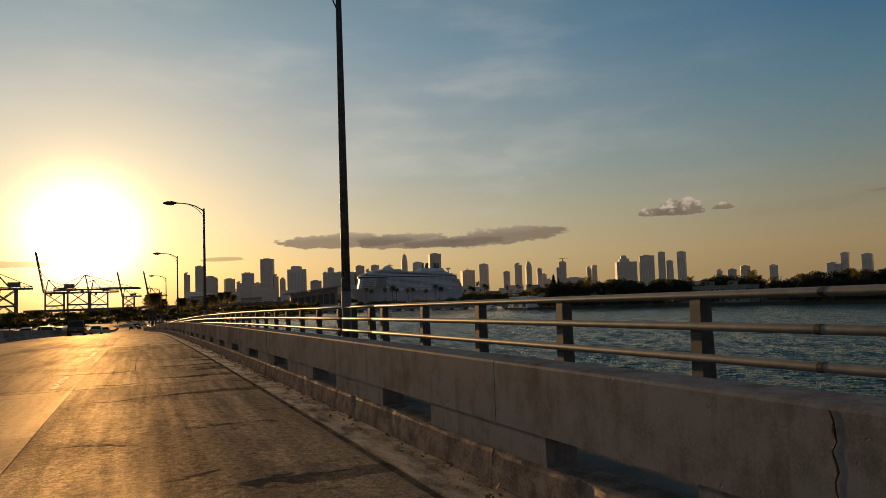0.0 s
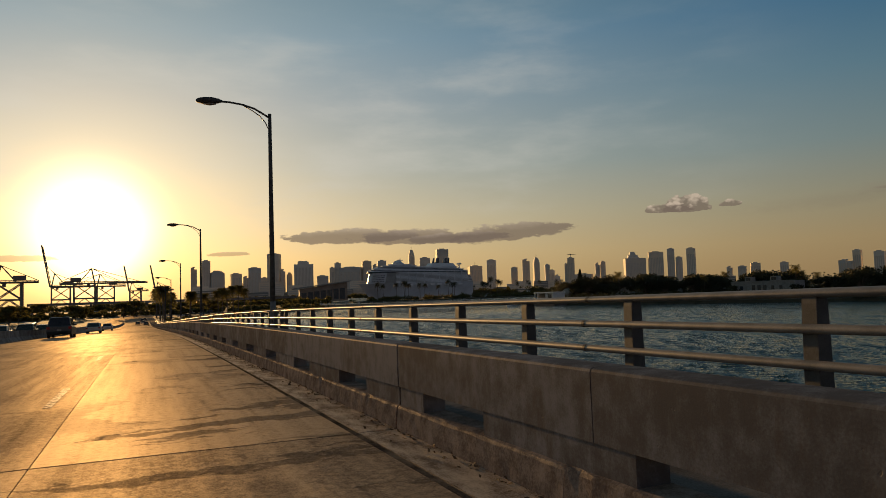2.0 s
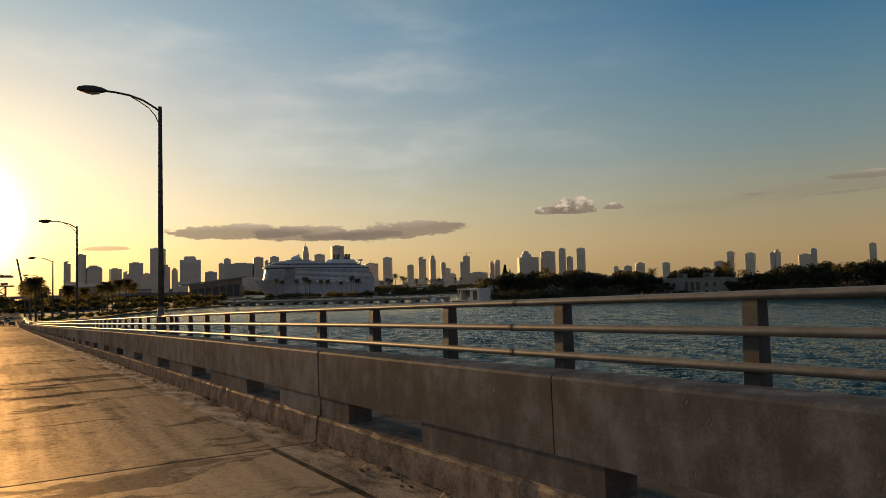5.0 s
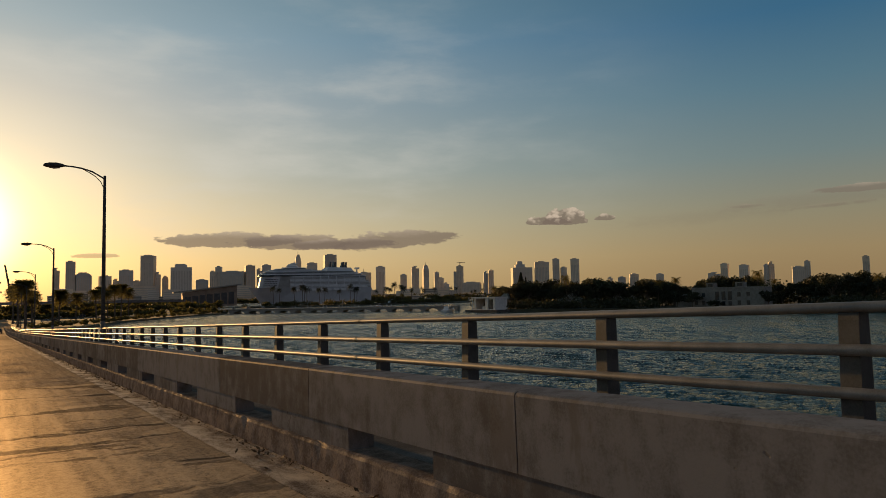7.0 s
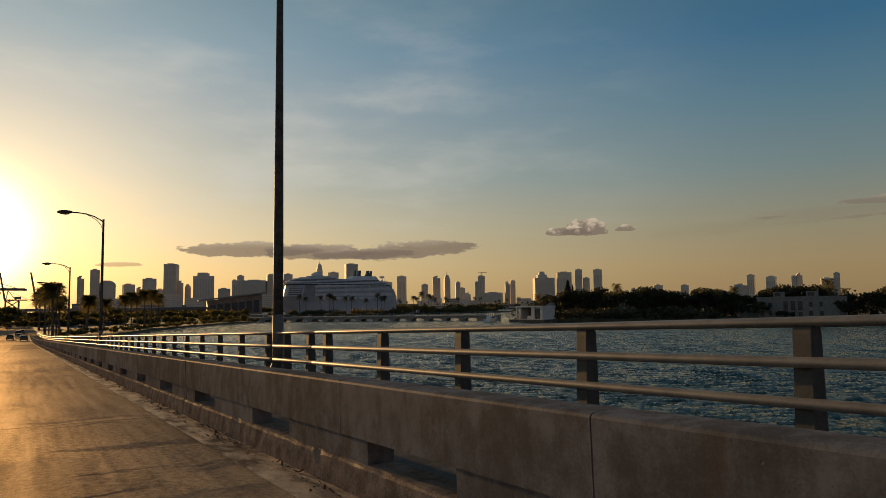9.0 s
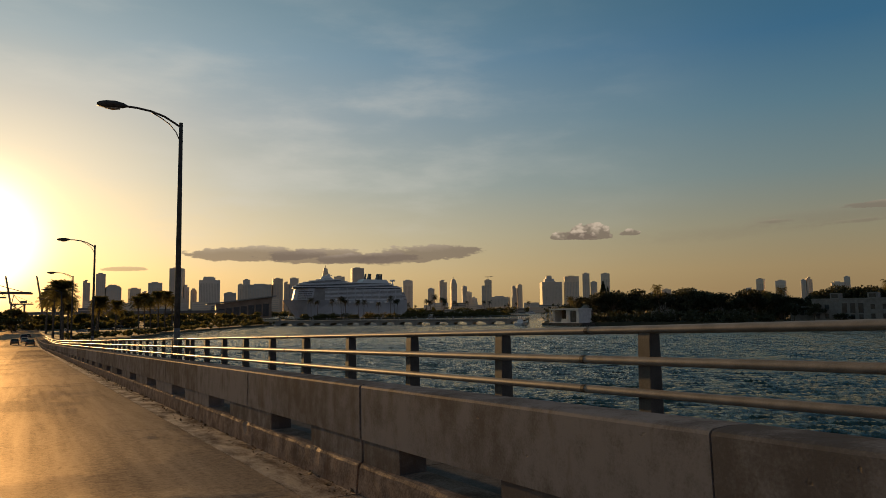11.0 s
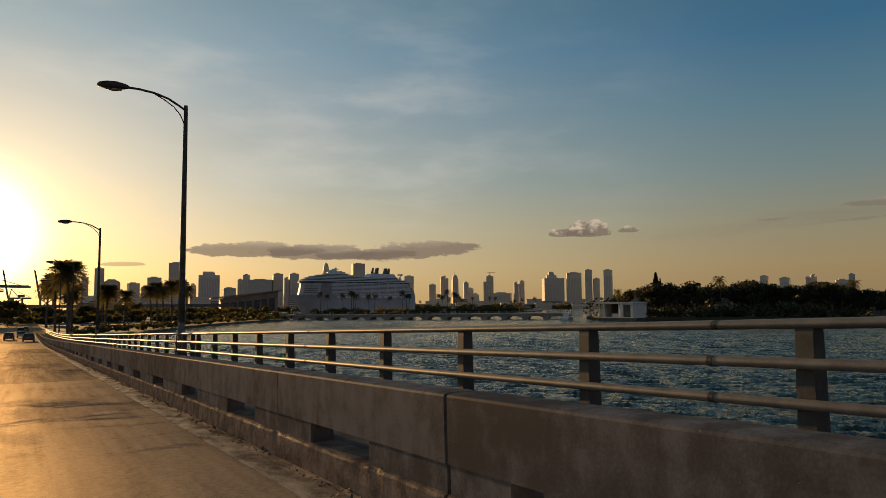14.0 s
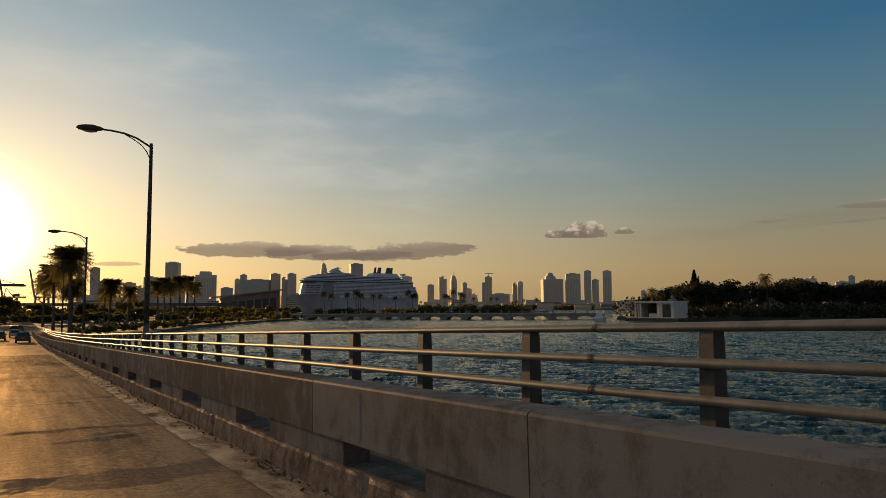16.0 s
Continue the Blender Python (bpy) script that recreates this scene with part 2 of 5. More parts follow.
def concrete_material():
    m, n = material("stained_concrete")
    co = n.add("ShaderNodeNewGeometry", 0)
    big = n.noise(co, 0.9, 5, 0.62)
    blot = n.noise(co, 4.5, 5, 0.65)
    drip = n.noise(n.vec("MULTIPLY", co, (6.0, 6.0, 1.3)), 1.0, 5, 0.65)
    grain = n.noise(co, 70.0, 3, 0.65)
    pits = n.smooth(n.noise(co, 16.0, 2, 0.5), 0.72, 0.78)
    f = n.math("ADD", n.math("MULTIPLY", big, 0.32), n.math("ADD", n.math("MULTIPLY", blot, 0.34), n.math("ADD", n.math("MULTIPLY", drip, 0.20), n.math("MULTIPLY", grain, 0.14))))
    r = n.add("ShaderNodeObjectInfo", 5)
    f = n.math("ADD", f, n.math("MULTIPLY", n.math("SUBTRACT", r, 0.5), 0.10))
    col = n.ramp(n.smooth(f, 0.41, 0.59), [(0.0, (0.095, 0.0905, 0.095)), (0.5, (0.165, 0.161, 0.169)), (1.0, (0.245, 0.242, 0.254))])
    # rust-brown bleeding and pale lime runs that hang from the top edge
    stain = n.smooth(n.noise(n.vec("MULTIPLY", co, (3.0, 3.0, 0.9)), 1.0, 5, 0.7), 0.56, 0.68)
    col = n.mix(n.math("MULTIPLY", stain, 0.45), col, (0.105, 0.075, 0.058, 1))
    run = n.smooth(n.noise(n.vec("MULTIPLY", co, (11.0, 11.0, 0.5)), 1.0, 4, 0.6), 0.66, 0.72)
    col = n.mix(n.math("MULTIPLY", run, 0.22), col, (0.27, 0.255, 0.24, 1))
    vein = n.noise(n.vec("ADD", co, n.vec("MULTIPLY", n.noise(co, 5.0, 3, 0.6, out=1), (0.15, 0.15, 0.15))), 1.4, 2, 0.4)
    crack = n.math("SUBTRACT", 1.0, n.smooth(n.math("ABSOLUTE", n.math("SUBTRACT", vein, 0.5)), 0.0, 0.005))
    col = n.mix(n.math("MULTIPLY", n.math("MULTIPLY", crack, n.smooth(n.noise(co, 0.6, 2), 0.55, 0.62)), 0.5), col, (0.07, 0.058, 0.048, 1))
    col = n.mix(n.math("MULTIPLY", pits, 0.5), col, (0.085, 0.072, 0.062, 1))
    h = n.math("SUBTRACT", n.math("ADD", n.math("MULTIPLY", grain, 0.5), n.math("MULTIPLY", blot, 0.5)), n.math("MULTIPLY", pits, 0.8))
    matte(n, col, 0.55, 0.04, h, 0.35, 0.004)
    return m


def water_material():
    m, n = material("choppy_bay_water")
    co = n.add("ShaderNodeNewGeometry", 0)
    turned = n.add("ShaderNodeVectorRotate", 0, {"Vector": co, "Angle": radians(-48)}, rotation_type="Z_AXIS")
    b = n.noise(n.vec("MULTIPLY", turned, (0.55, 1.5, 1.0)), 1.0, 3, 0.6)
    c = n.noise(n.vec("MULTIPLY", turned, (1.6, 4.2, 1.0)), 1.0, 4, 0.62)
    d = n.noise(n.vec("MULTIPLY", turned, (5.0, 11.0, 1.0)), 1.0, 2, 0.6)
    h = n.math("ADD", n.math("MULTIPLY", b, 0.55), n.math("ADD", n.math("MULTIPLY", c, 0.42), n.math("MULTIPLY", d, 0.05)))
    col = n.mix(n.noise(co, 0.02, 3), (0.0015, 0.014, 0.0125, 1), (0.003, 0.021, 0.018, 1))
    # the specular tint paints the reflected sky greener and less blue
    finish(n, col, 0.06, 0.0, h, 1.0, 1.15, 0.20, (0.82, 0.94, 0.47, 1))
    return m


def grit(name, dark, light, scale, fine, stretch, gloss=0.1):
    m, n = material(name)
    co = n.vec("MULTIPLY", n.add("ShaderNodeNewGeometry", 0), stretch)
    big, small = n.noise(co, scale, 5, 0.65), n.noise(co, fine, 3, 0.65)
    f = n.smooth(n.math("ADD", n.math("MULTIPLY", big, 0.65), n.math("MULTIPLY", small, 0.35)), 0.36, 0.66)
    matte(n, n.mix(f, (*dark, 1), (*light, 1)), 0.5, n.math("MULTIPLY", f, gloss), n.math("ADD", small, n.math("MULTIPLY", big, 0.8)), 0.45, 0.006)
    return m


ROAD = road_material("worn_concrete_road", 1.0, 1.0)
ROAD_DARK = road_material("smooth_dark_concrete_road", 1.05, 0.0)
CONCRETE = concrete_material()
WATER = water_material()
CURB = grit("dirty_curb_concrete", (0.17, 0.128, 0.102), (0.38, 0.30, 0.247), 4.5, 50, (1, 1, 1), 0.03)
FOOTWAY = grit("mottled_footway_concrete", (0.16, 0.145, 0.13), (0.30, 0.275, 0.25), 1.5, 50, (1, 1, 1), 0.02)
GUTTER = grit("gritty_gutter", (0.22, 0.158, 0.115), (0.58, 0.45, 0.345), 3.0, 60, (1.5, 0.6, 1), 0.4)
GAP = grit("black_joint_rubber", (0.010, 0.009, 0.008), (0.034, 0.028, 0.023), 5, 80, (1, 1, 1), 0.03)
STICKER = surface("dark_vinyl_sticker", (0.10, 0.11, 0.11), (0.2, 0.2, 0.19), 8, 60, 0.5, bump=0.02)
LIME_RUN = grit("lime_run", (0.26, 0.24, 0.22), (0.5, 0.47, 0.43), 12, 60, (1, 1, 1), 0.03)
SEAM = grit("tarred_seam", (0.06, 0.048, 0.04), (0.14, 0.11, 0.085), 2, 60, (1, 1, 1), 0.10)
ALUMINIUM = surface("weathered_aluminium", (0.165, 0.156, 0.150), (0.29, 0.278, 0.268), 4.0, 90, 0.52, metal=0.15, bump=0.02, spec=0.35)
# posts: a darker grey carries the shade on faces turned from the sun
POST = surface("shade_dark_aluminium_post", (0.050, 0.050, 0.050), (0.108, 0.107, 0.106), 5.0, 80, 0.7, metal=0.1, bump=0.03)
PAINTED = surface("worn_grey_pole_paint", (0.10, 0.095, 0.09), (0.21, 0.20, 0.19), 5.0, 40, 0.65, bump=0.05)
POLE = surface("dull_galvanised_steel", (0.036, 0.034, 0.032), (0.115, 0.107, 0.098), 6.0, 50, 0.6, metal=0.1, bump=0.03, spec=0.2)
PAINT = grit("worn_lane_paint", (0.16, 0.125, 0.09), (0.62, 0.56, 0.46), 9.0, 60, (1, 1, 1), 0.2)
LAND = surface("dry_grass_and_soil", (0.03, 0.032, 0.016), (0.075, 0.065, 0.04), 0.15, 3.0, 0.9)
ROCK = surface("dark_shore_rock", (0.04, 0.035, 0.03), (0.16, 0.14, 0.12), 0.8, 8.0, 0.85, bump=0.6)
# golden-brown leaf tones stand in for sun haze over the shore
LEAF = leafy("haze_toned_foliage", (0.045, 0.044, 0.018), (0.13, 0.115, 0.046), 6.0, 0.4)
PALM = leafy("palm_frond", (0.085, 0.070, 0.028), (0.21, 0.175, 0.075), 8.0, 0.6)
LITTER = surface("dry_leaf_litter", (0.07, 0.045, 0.028), (0.22, 0.15, 0.09), 6.0, 90, 0.9, vary=0.2)
# darker foliage copy: the shade of backlit silhouettes is put into the colour
GROVE = leafy("silhouette_foliage", (0.016, 0.020, 0.009), (0.050, 0.054, 0.026), 6.0, 0.10)
# pavilion interior: its shade is painted as a dark brown
INTERIOR_SHADE = surface("interior_shade_brown", (0.02, 0.014, 0.01), (0.06, 0.042, 0.03), 1.0, 15, 0.7)
BARK = surface("grey_brown_bark", (0.06, 0.045, 0.032), (0.2, 0.16, 0.12), 2.0, 20, 0.9)
# skyline facades and glass: distance haze is put into warm, pale colours
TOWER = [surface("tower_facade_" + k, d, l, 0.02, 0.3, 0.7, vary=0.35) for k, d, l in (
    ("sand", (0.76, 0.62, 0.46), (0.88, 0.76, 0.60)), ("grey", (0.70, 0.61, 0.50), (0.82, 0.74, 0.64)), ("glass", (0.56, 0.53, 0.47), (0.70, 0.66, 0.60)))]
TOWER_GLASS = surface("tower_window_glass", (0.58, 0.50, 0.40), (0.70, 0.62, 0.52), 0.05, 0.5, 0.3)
WHITE = surface("white_ship_paint", (0.62, 0.64, 0.66), (0.8, 0.82, 0.84), 0.05, 2.0, 0.4)
# hull shadow and bluish light on the bow are put into this tone
HULL = surface("shade_toned_hull_white", (0.40, 0.43, 0.47), (0.55, 0.58, 0.62), 0.05, 2.0, 0.4)
# balcony recesses: their shade is painted as a darker grey
RECESS = surface("painted_balcony_shade", (0.24, 0.24, 0.23), (0.38, 0.38, 0.37), 0.1, 3.0, 0.6)
SHADE = surface("dark_window_band", (0.02, 0.025, 0.03), (0.06, 0.07, 0.08), 0.3, 4.0, 0.25)
LIME = surface("white_rendered_concrete", (0.62, 0.61, 0.58), (0.82, 0.81, 0.78), 0.6, 12.0, 0.7)
STUCCO = surface("pale_grey_stucco", (0.19, 0.18, 0.165), (0.32, 0.31, 0.29), 0.6, 12.0, 0.75)
CRANE = surface("crane_steel", (0.12, 0.1, 0.09), (0.25, 0.22, 0.2), 0.3, 3.0, 0.6)


# ---- mesh tools ----
class Mesh:
    def __init__(self):
        self.v, self.f = [], []

    def quadstrip(self, rows, closed=False):
        """rows: lists of points of one length; joins neighbours by quads."""
        base, w = len(self.v), len(rows[0])
        for r in rows:
            self.v.extend(tuple(p) for p in r)
        for i in range(len(rows) - 1):
            for j in range(w if closed else w - 1):
                k = (j + 1) % w
                a, b = base + i * w, base + (i + 1) * w
                self.f.append((a + j, a + k, b + k, b + j))
        return base

    def loft(self, rows):
        """Closed rings with both ends capped."""
        b, w = self.quadstrip(rows, True), len(rows[0])
        self.f.append(tuple(b + j for j in reversed(range(w))))
        e = b + (len(rows) - 1) * w
        self.f.append(tuple(e + j for j in range(w)))

    def box(self, x0, y0, z0, x1, y1, z1, bevel=0.0):
        c = bevel
        def ring(z, i):
            return [(x0 + i, y0 + i, z), (x1 - i, y0 + i, z), (x1 - i, y1 - i, z), (x0 + i, y1 - i, z)]
        self.loft([ring(z0, c), ring(z0 + c, 0), ring(z1 - c, 0), ring(z1, c)] if c else [ring(z0, 0), ring(z1, 0)])

    def tube(self, path, radius, sides=8, squash=1.0):
        """A pipe along points; radius a number or a list."""
        pts = [Vector(p) for p in path]
        rows = []
        for i, p in enumerate(pts):
            d = (pts[min(i + 1, len(pts) - 1)] - pts[max(i - 1, 0)]).normalized()
            up = Vector((0, 0, 1)) if abs(d.z) < 0.9 else Vector((0, 1, 0))
            a = d.cross(up).normalized()
            b = a.cross(d)
            r = radius[i] if isinstance(radius, (list, tuple)) else radius
            rows.append([p + a * (r * math.cos(t)) + b * (r * squash * math.sin(t)) for t in (2 * math.pi * k / sides for k in range(sides))])
        self.loft(rows)

    def beam(self, p, q, w):
        self.tube([p, q], w * 0.7071, 4)

    def quad(self, a, b, c, d):
        k = len(self.v)
        self.v.extend((tuple(a), tuple(b), tuple(c), tuple(d)))
        self.f.append((k, k + 1, k + 2, k + 3))

    def data(self, name, mat, smooth=False):
        me = bpy.data.meshes.new(name)
        me.from_pydata(self.v, [], self.f)
        me.materials.append(mat)
        if smooth:
            me.shade_smooth()
        me.update()
        return me


def part(name, mesh, mat, parent=None, label="", at=None, smooth=False):
    data = mesh.data(name, mat, smooth) if isinstance(mesh, Mesh) else mesh
    ob = new(name, data)
    if parent:
        ob.parent = parent
    if at is not None:
        ob.matrix_basis = at
    return tagged(ob, label)


def thing(name, label, category, at=None, group="", kind=""):
    ob = new(name)
    ob.empty_display_size = 0.2
    if at is not None:
        ob.matrix_basis = at
    return tagged(ob, label, category, group, kind)


# ---- bridge ----
WATER_Z = -5.3
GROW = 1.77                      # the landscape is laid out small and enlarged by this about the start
EYE = 1.365                      # the camera's height over the road


def deck(y):
    """Height of the road surface along the bridge."""
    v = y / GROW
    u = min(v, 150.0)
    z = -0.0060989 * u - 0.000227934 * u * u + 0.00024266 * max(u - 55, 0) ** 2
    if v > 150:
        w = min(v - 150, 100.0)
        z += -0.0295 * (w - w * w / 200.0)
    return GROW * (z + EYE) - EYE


def slope(y):
    return math.degrees(math.atan2(deck(y + 0.5) - deck(y - 0.5), 1.0))


def on_deck(x, y, z=0.0, rz=0.0):
    return pose(x, y, deck(y) + z, slope(y), 0, rz)


FIRST, BAY = 15.86, 20.18         # open expansion joints stand at FIRST + k * BAY
END = 404.0
OPEN = [FIRST + BAY * k for k in range(-3, 20)] + [END]
CLOSED = (3.68, 6.87, 10.05, 13.28, 16.5)      # closed joints after each open one


def panels():
    marks = []
    for e in OPEN[:-1]:
        marks.append((e, True))
        marks += [(e + d, False) for d in CLOSED]
    marks = [m for m in marks if m[0] < END - 1] + [(END, True)]
    return [(a, b, wa, wb) for (a, wa), (b, wb) in zip(marks, marks[1:])]


def tilt(y0, y1):
    return math.degrees(math.atan2(deck(y1) - deck(y0), y1 - y0))


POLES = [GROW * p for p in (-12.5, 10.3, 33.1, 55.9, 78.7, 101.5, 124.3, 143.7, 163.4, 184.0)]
ROAD_L, ROAD_R, FOOT = -19.0, 2.02, 2.46
RAIL_X = 4.83


def strip(x0, x1, y0, y1, dz, thick, step=1.42):
    m = Mesh()
    k = max(2, int((y1 - y0) / step) + 1)
    rows = []
    for i in range(k):
        y = y0 + (y1 - y0) * i / (k - 1)
        z = deck(y) + dz
        rows.append([(x0, y, z - thick), (x1, y, z - thick), (x1, y, z), (x0, y, z)])
    m.loft(rows)
    return m


def build_road():
    road = thing("road", "worn concrete bridge roadway with dark expansion joints", "road", kind="structure")
    part("deck_bed", strip(ROAD_L, 5.12, -60, END + 3, -0.06, 0.7, 4), GAP, road, "dark deck under the joints")
    for a, b in zip(OPEN, OPEN[1:]):
        a, b = a + 0.022, b - 0.022
        for x0, x1 in ((-1.05, ROAD_R), (-5.0, -1.06), (-8.6, -5.01), (-14.2, -9.4), (ROAD_L, -14.21)):
            part("slab", strip(x0, x1, a, b, 0.0, 0.05), ROAD if a < 100 else ROAD_DARK, road)
        part("gutter", strip(ROAD_R + 0.006, FOOT + 0.1, a, b, 0.004, 0.05), GUTTER, road)
        if a < 60:
            part("seam", strip(1.94, 2.0, a, b, 0.003, 0.002), SEAM, road, "dark tarred seam beside the gutter")
    part("crack_seal", strip(-0.008, 0.008, 20.0, 24.3, 0.003, 0.002), SEAM, road, "sealed crack in the lane")
    part("approach", strip(ROAD_L, 5.2, END, 920, -0.004, 1.6, 8), ROAD, road, "grey approach road on land")
    y = -20.2
    while y < 340:
        part("lane_dash", strip(-1.5, -1.38, y, y + 3.05, 0.004, 0.003, 1.0), PAINT, road)
        part("lane_dash", strip(-5.06, -4.94, y, y + 3.05, 0.004, 0.003, 1.0), PAINT, road)
        y += 12.2


def build_parapet():
    par = thing("parapet", "stained concrete traffic parapet with drain slots and open joints", "parapet", kind="structure")

    def profile(points, y0, y1):
        m = Mesh()
        m.loft([[(x, y0, z) for x, z in points], [(x, y1, z) for x, z in points]])
        return m
    # upper panel: chamfered top, slightly proud of the plinth
    panel = [(2.475, 0.455), (2.75, 0.455), (2.75, 0.905), (2.735, 0.918), (2.6, 0.922), (2.505, 0.917), (2.484, 0.908), (2.475, 0.892)][::-1]
    for y0, y1, wide0, wide1 in panels():
        part("panel", profile(panel, 0.02 if wide0 else 0.005, (y1 - y0) - (0.02 if wide1 else 0.005)), CONCRETE, par, at=pose(0, y0, deck(y0), tilt(y0, y1)))
    for k, y0 in enumerate((45.65, 65.5, 108.0, 189.6, 226.7)):
        rng = random.Random(k + 5)
        m = Mesh()
        side = [(0.50 + 0.37 * i / 9, 0.007 * rng.uniform(0.25, 1.0), 0.006 * rng.uniform(-1, 1)) for i in range(10)]
        m.quadstrip([[(2.4735, y0 + d - w, deck(y0) + z), (2.4715, y0 + d, deck(y0) + z), (2.4735, y0 + d + w, deck(y0) + z)] for z, w, d in side])
        part("lime_streak", m, LIME_RUN, par, "pale lime streak down the panel")
    # broken edges beside some joints
    for k, y0 in enumerate((2.93, 160.79, 167.22, 52.7)):
        rng = random.Random(k + 31)
        m = Mesh()
        side = [(0.47 + 0.42 * i / 11, 0.010 * rng.uniform(0.3, 1.0), 0.012 * rng.uniform(-1, 1)) for i in range(12)]
        m.quadstrip([[(2.4738, y0 + d - w, deck(y0) + z), (2.4722, y0 + d, deck(y0) + z), (2.4738, y0 + d + w, deck(y0) + z)] for z, w, d in side])
        part("spall", m, GAP, par, "dark broken edge of a panel")
    # curb stones and the plinths between the drain slots
    curb_pts = [(2.43, -0.06), (2.44, 0.10), (2.455, 0.225), (2.468, 0.25), (2.49, 0.258), (2.74, 0.262), (2.74, -0.06)]
    plinth_pts = [(2.492, 0.25), (2.492, 0.463), (2.73, 0.463), (2.73, 0.25)]
    step = BAY / 6

    def worn(seed, a, b):
        """A curb stone with a ragged, broken front edge."""
        rng = random.Random(seed)
        m, rows = Mesh(), []
        count = 22
        for i in range(count + 1):
            y = a + (step - b - a) * i / count
            chip = max(0.0, rng.gauss(0, 1) - 1.0) * 0.014 if 0 < i < count else 0.0
            rows.append([(x + (rng.uniform(-0.003, 0.003) if 0.0 < z < 0.255 else 0.0) + (chip if 0.2 < z < 0.2575 and x < 2.48 else 0.0), y,
                          z + (rng.uniform(-0.005, 0.004) if 0.15 < z < 0.26 else 0.0) - (chip * 0.8 if 0.2 < z < 0.2575 else 0.0)) for x, z in curb_pts])
        m.loft(rows)
        return m.data("curb", CURB)
    curb = [worn(11, 0.022, 0.003), worn(12, 0.003, 0.003), worn(13, 0.003, 0.022), worn(14, 0.003, 0.003), worn(15, 0.003, 0.003)]
    plinth = profile(plinth_pts, 2.66, step + 1.28).data("plinth", CONCRETE)
    ends = [profile(plinth_pts, 0.022, 1.28).data("plinth", CONCRETE), profile(plinth_pts, 2.66, step - 0.022).data("plinth", CONCRETE)]
    for e in OPEN[:-2]:
        for k in range(6):
            y = e + k * step
            at = pose(0, y, deck(y), tilt(y, y + step))
            part("curb", curb[(0, 1, 3, 4, 1, 2)[k]], None, par, at=at)
            if k == 0:
                part("plinth", ends[0], None, par, at=at)
            part("plinth", ends[1] if k == 5 else plinth, None, par, at=at)


def build_footway():
    """The raised footway behind the parapet, with the low outer wall that carries the railing."""
    foot = thing("footway", "narrow grey concrete footway behind the parapet", "footway", kind="structure")
    for a, b in zip(OPEN, OPEN[1:]):
        part("footway_slab", strip(2.755, 4.53, a + 0.015, b - 0.015, 0.16, 0.3), FOOTWAY, foot)
        part("outer_wall", strip(4.54, 5.12, a + 0.015, b - 0.015, 0.50, 1.4), CONCRETE, foot, "low concrete wall under the railing")


def build_railings():
    post = Mesh()
    rings = []
    for z, sx, sy in ((0.5, 0.13, 0.12), (0.53, 0.13, 0.12), (0.54, 0.080, 0.072), (1.24, 0.066, 0.068), (1.29, 0.058, 0.068)):
        rings.append([(-sx, -sy, z), (sx, -sy, z), (sx, sy, z), (-sx, sy, z)])
    post.loft(rings)
    post_data = post.data("post", POST)
    for p, q in zip(POLES, POLES[1:] + [END - 1]):
        rail = thing("railing", "weathered three-pipe aluminium railing with square posts on the outer wall", "railing", group="bridge railings")
        count = int((q - p - 3.55) / 2.2976) + 1
        for y in [p + 0.664 + 2.2976 * k for k in range(count)] + [q - 2.036, q - 0.61]:
            part("post", post_data, None, rail, at=pose(RAIL_X, y, deck(y)))
        for nm, z, r, s, dx in (("top_rail", 1.322, 0.088, 0.44, 0.0), ("middle_rail", 1.043, 0.046, 0.85, -0.106), ("lower_rail", 0.76, 0.046, 0.85, -0.106)):
            for a, b in ((p + 0.11, q - 2.44), (q - 2.40, q - 0.07)):
                m = Mesh()
                steps = max(2, int((b - a) / 2.3))
                ends = [a, a + 0.02] + [a + (b - a) * i / steps for i in range(1, steps)] + [b - 0.02, b]
                m.tube([(RAIL_X + dx, y, deck(y) + z) for y in ends], [r * 0.93] + [r] * (len(ends) - 2) + [r * 0.93], 12, s)
                part(nm, m, ALUMINIUM, rail, smooth=True)
            for y in (*((p + 8.2, p + 17.5, p + 26.9) if p < 210 else (p + 6.5, p + 15.9, p + 25.3)), q - 2.42):
                m = Mesh()
                m.tube([(RAIL_X + dx, y - 0.025, deck(y) + z), (RAIL_X + dx, y + 0.025, deck(y) + z)], r + 0.005, 12, s)
                part("rail_sleeve", m, POLE, rail, "dark splice sleeve")


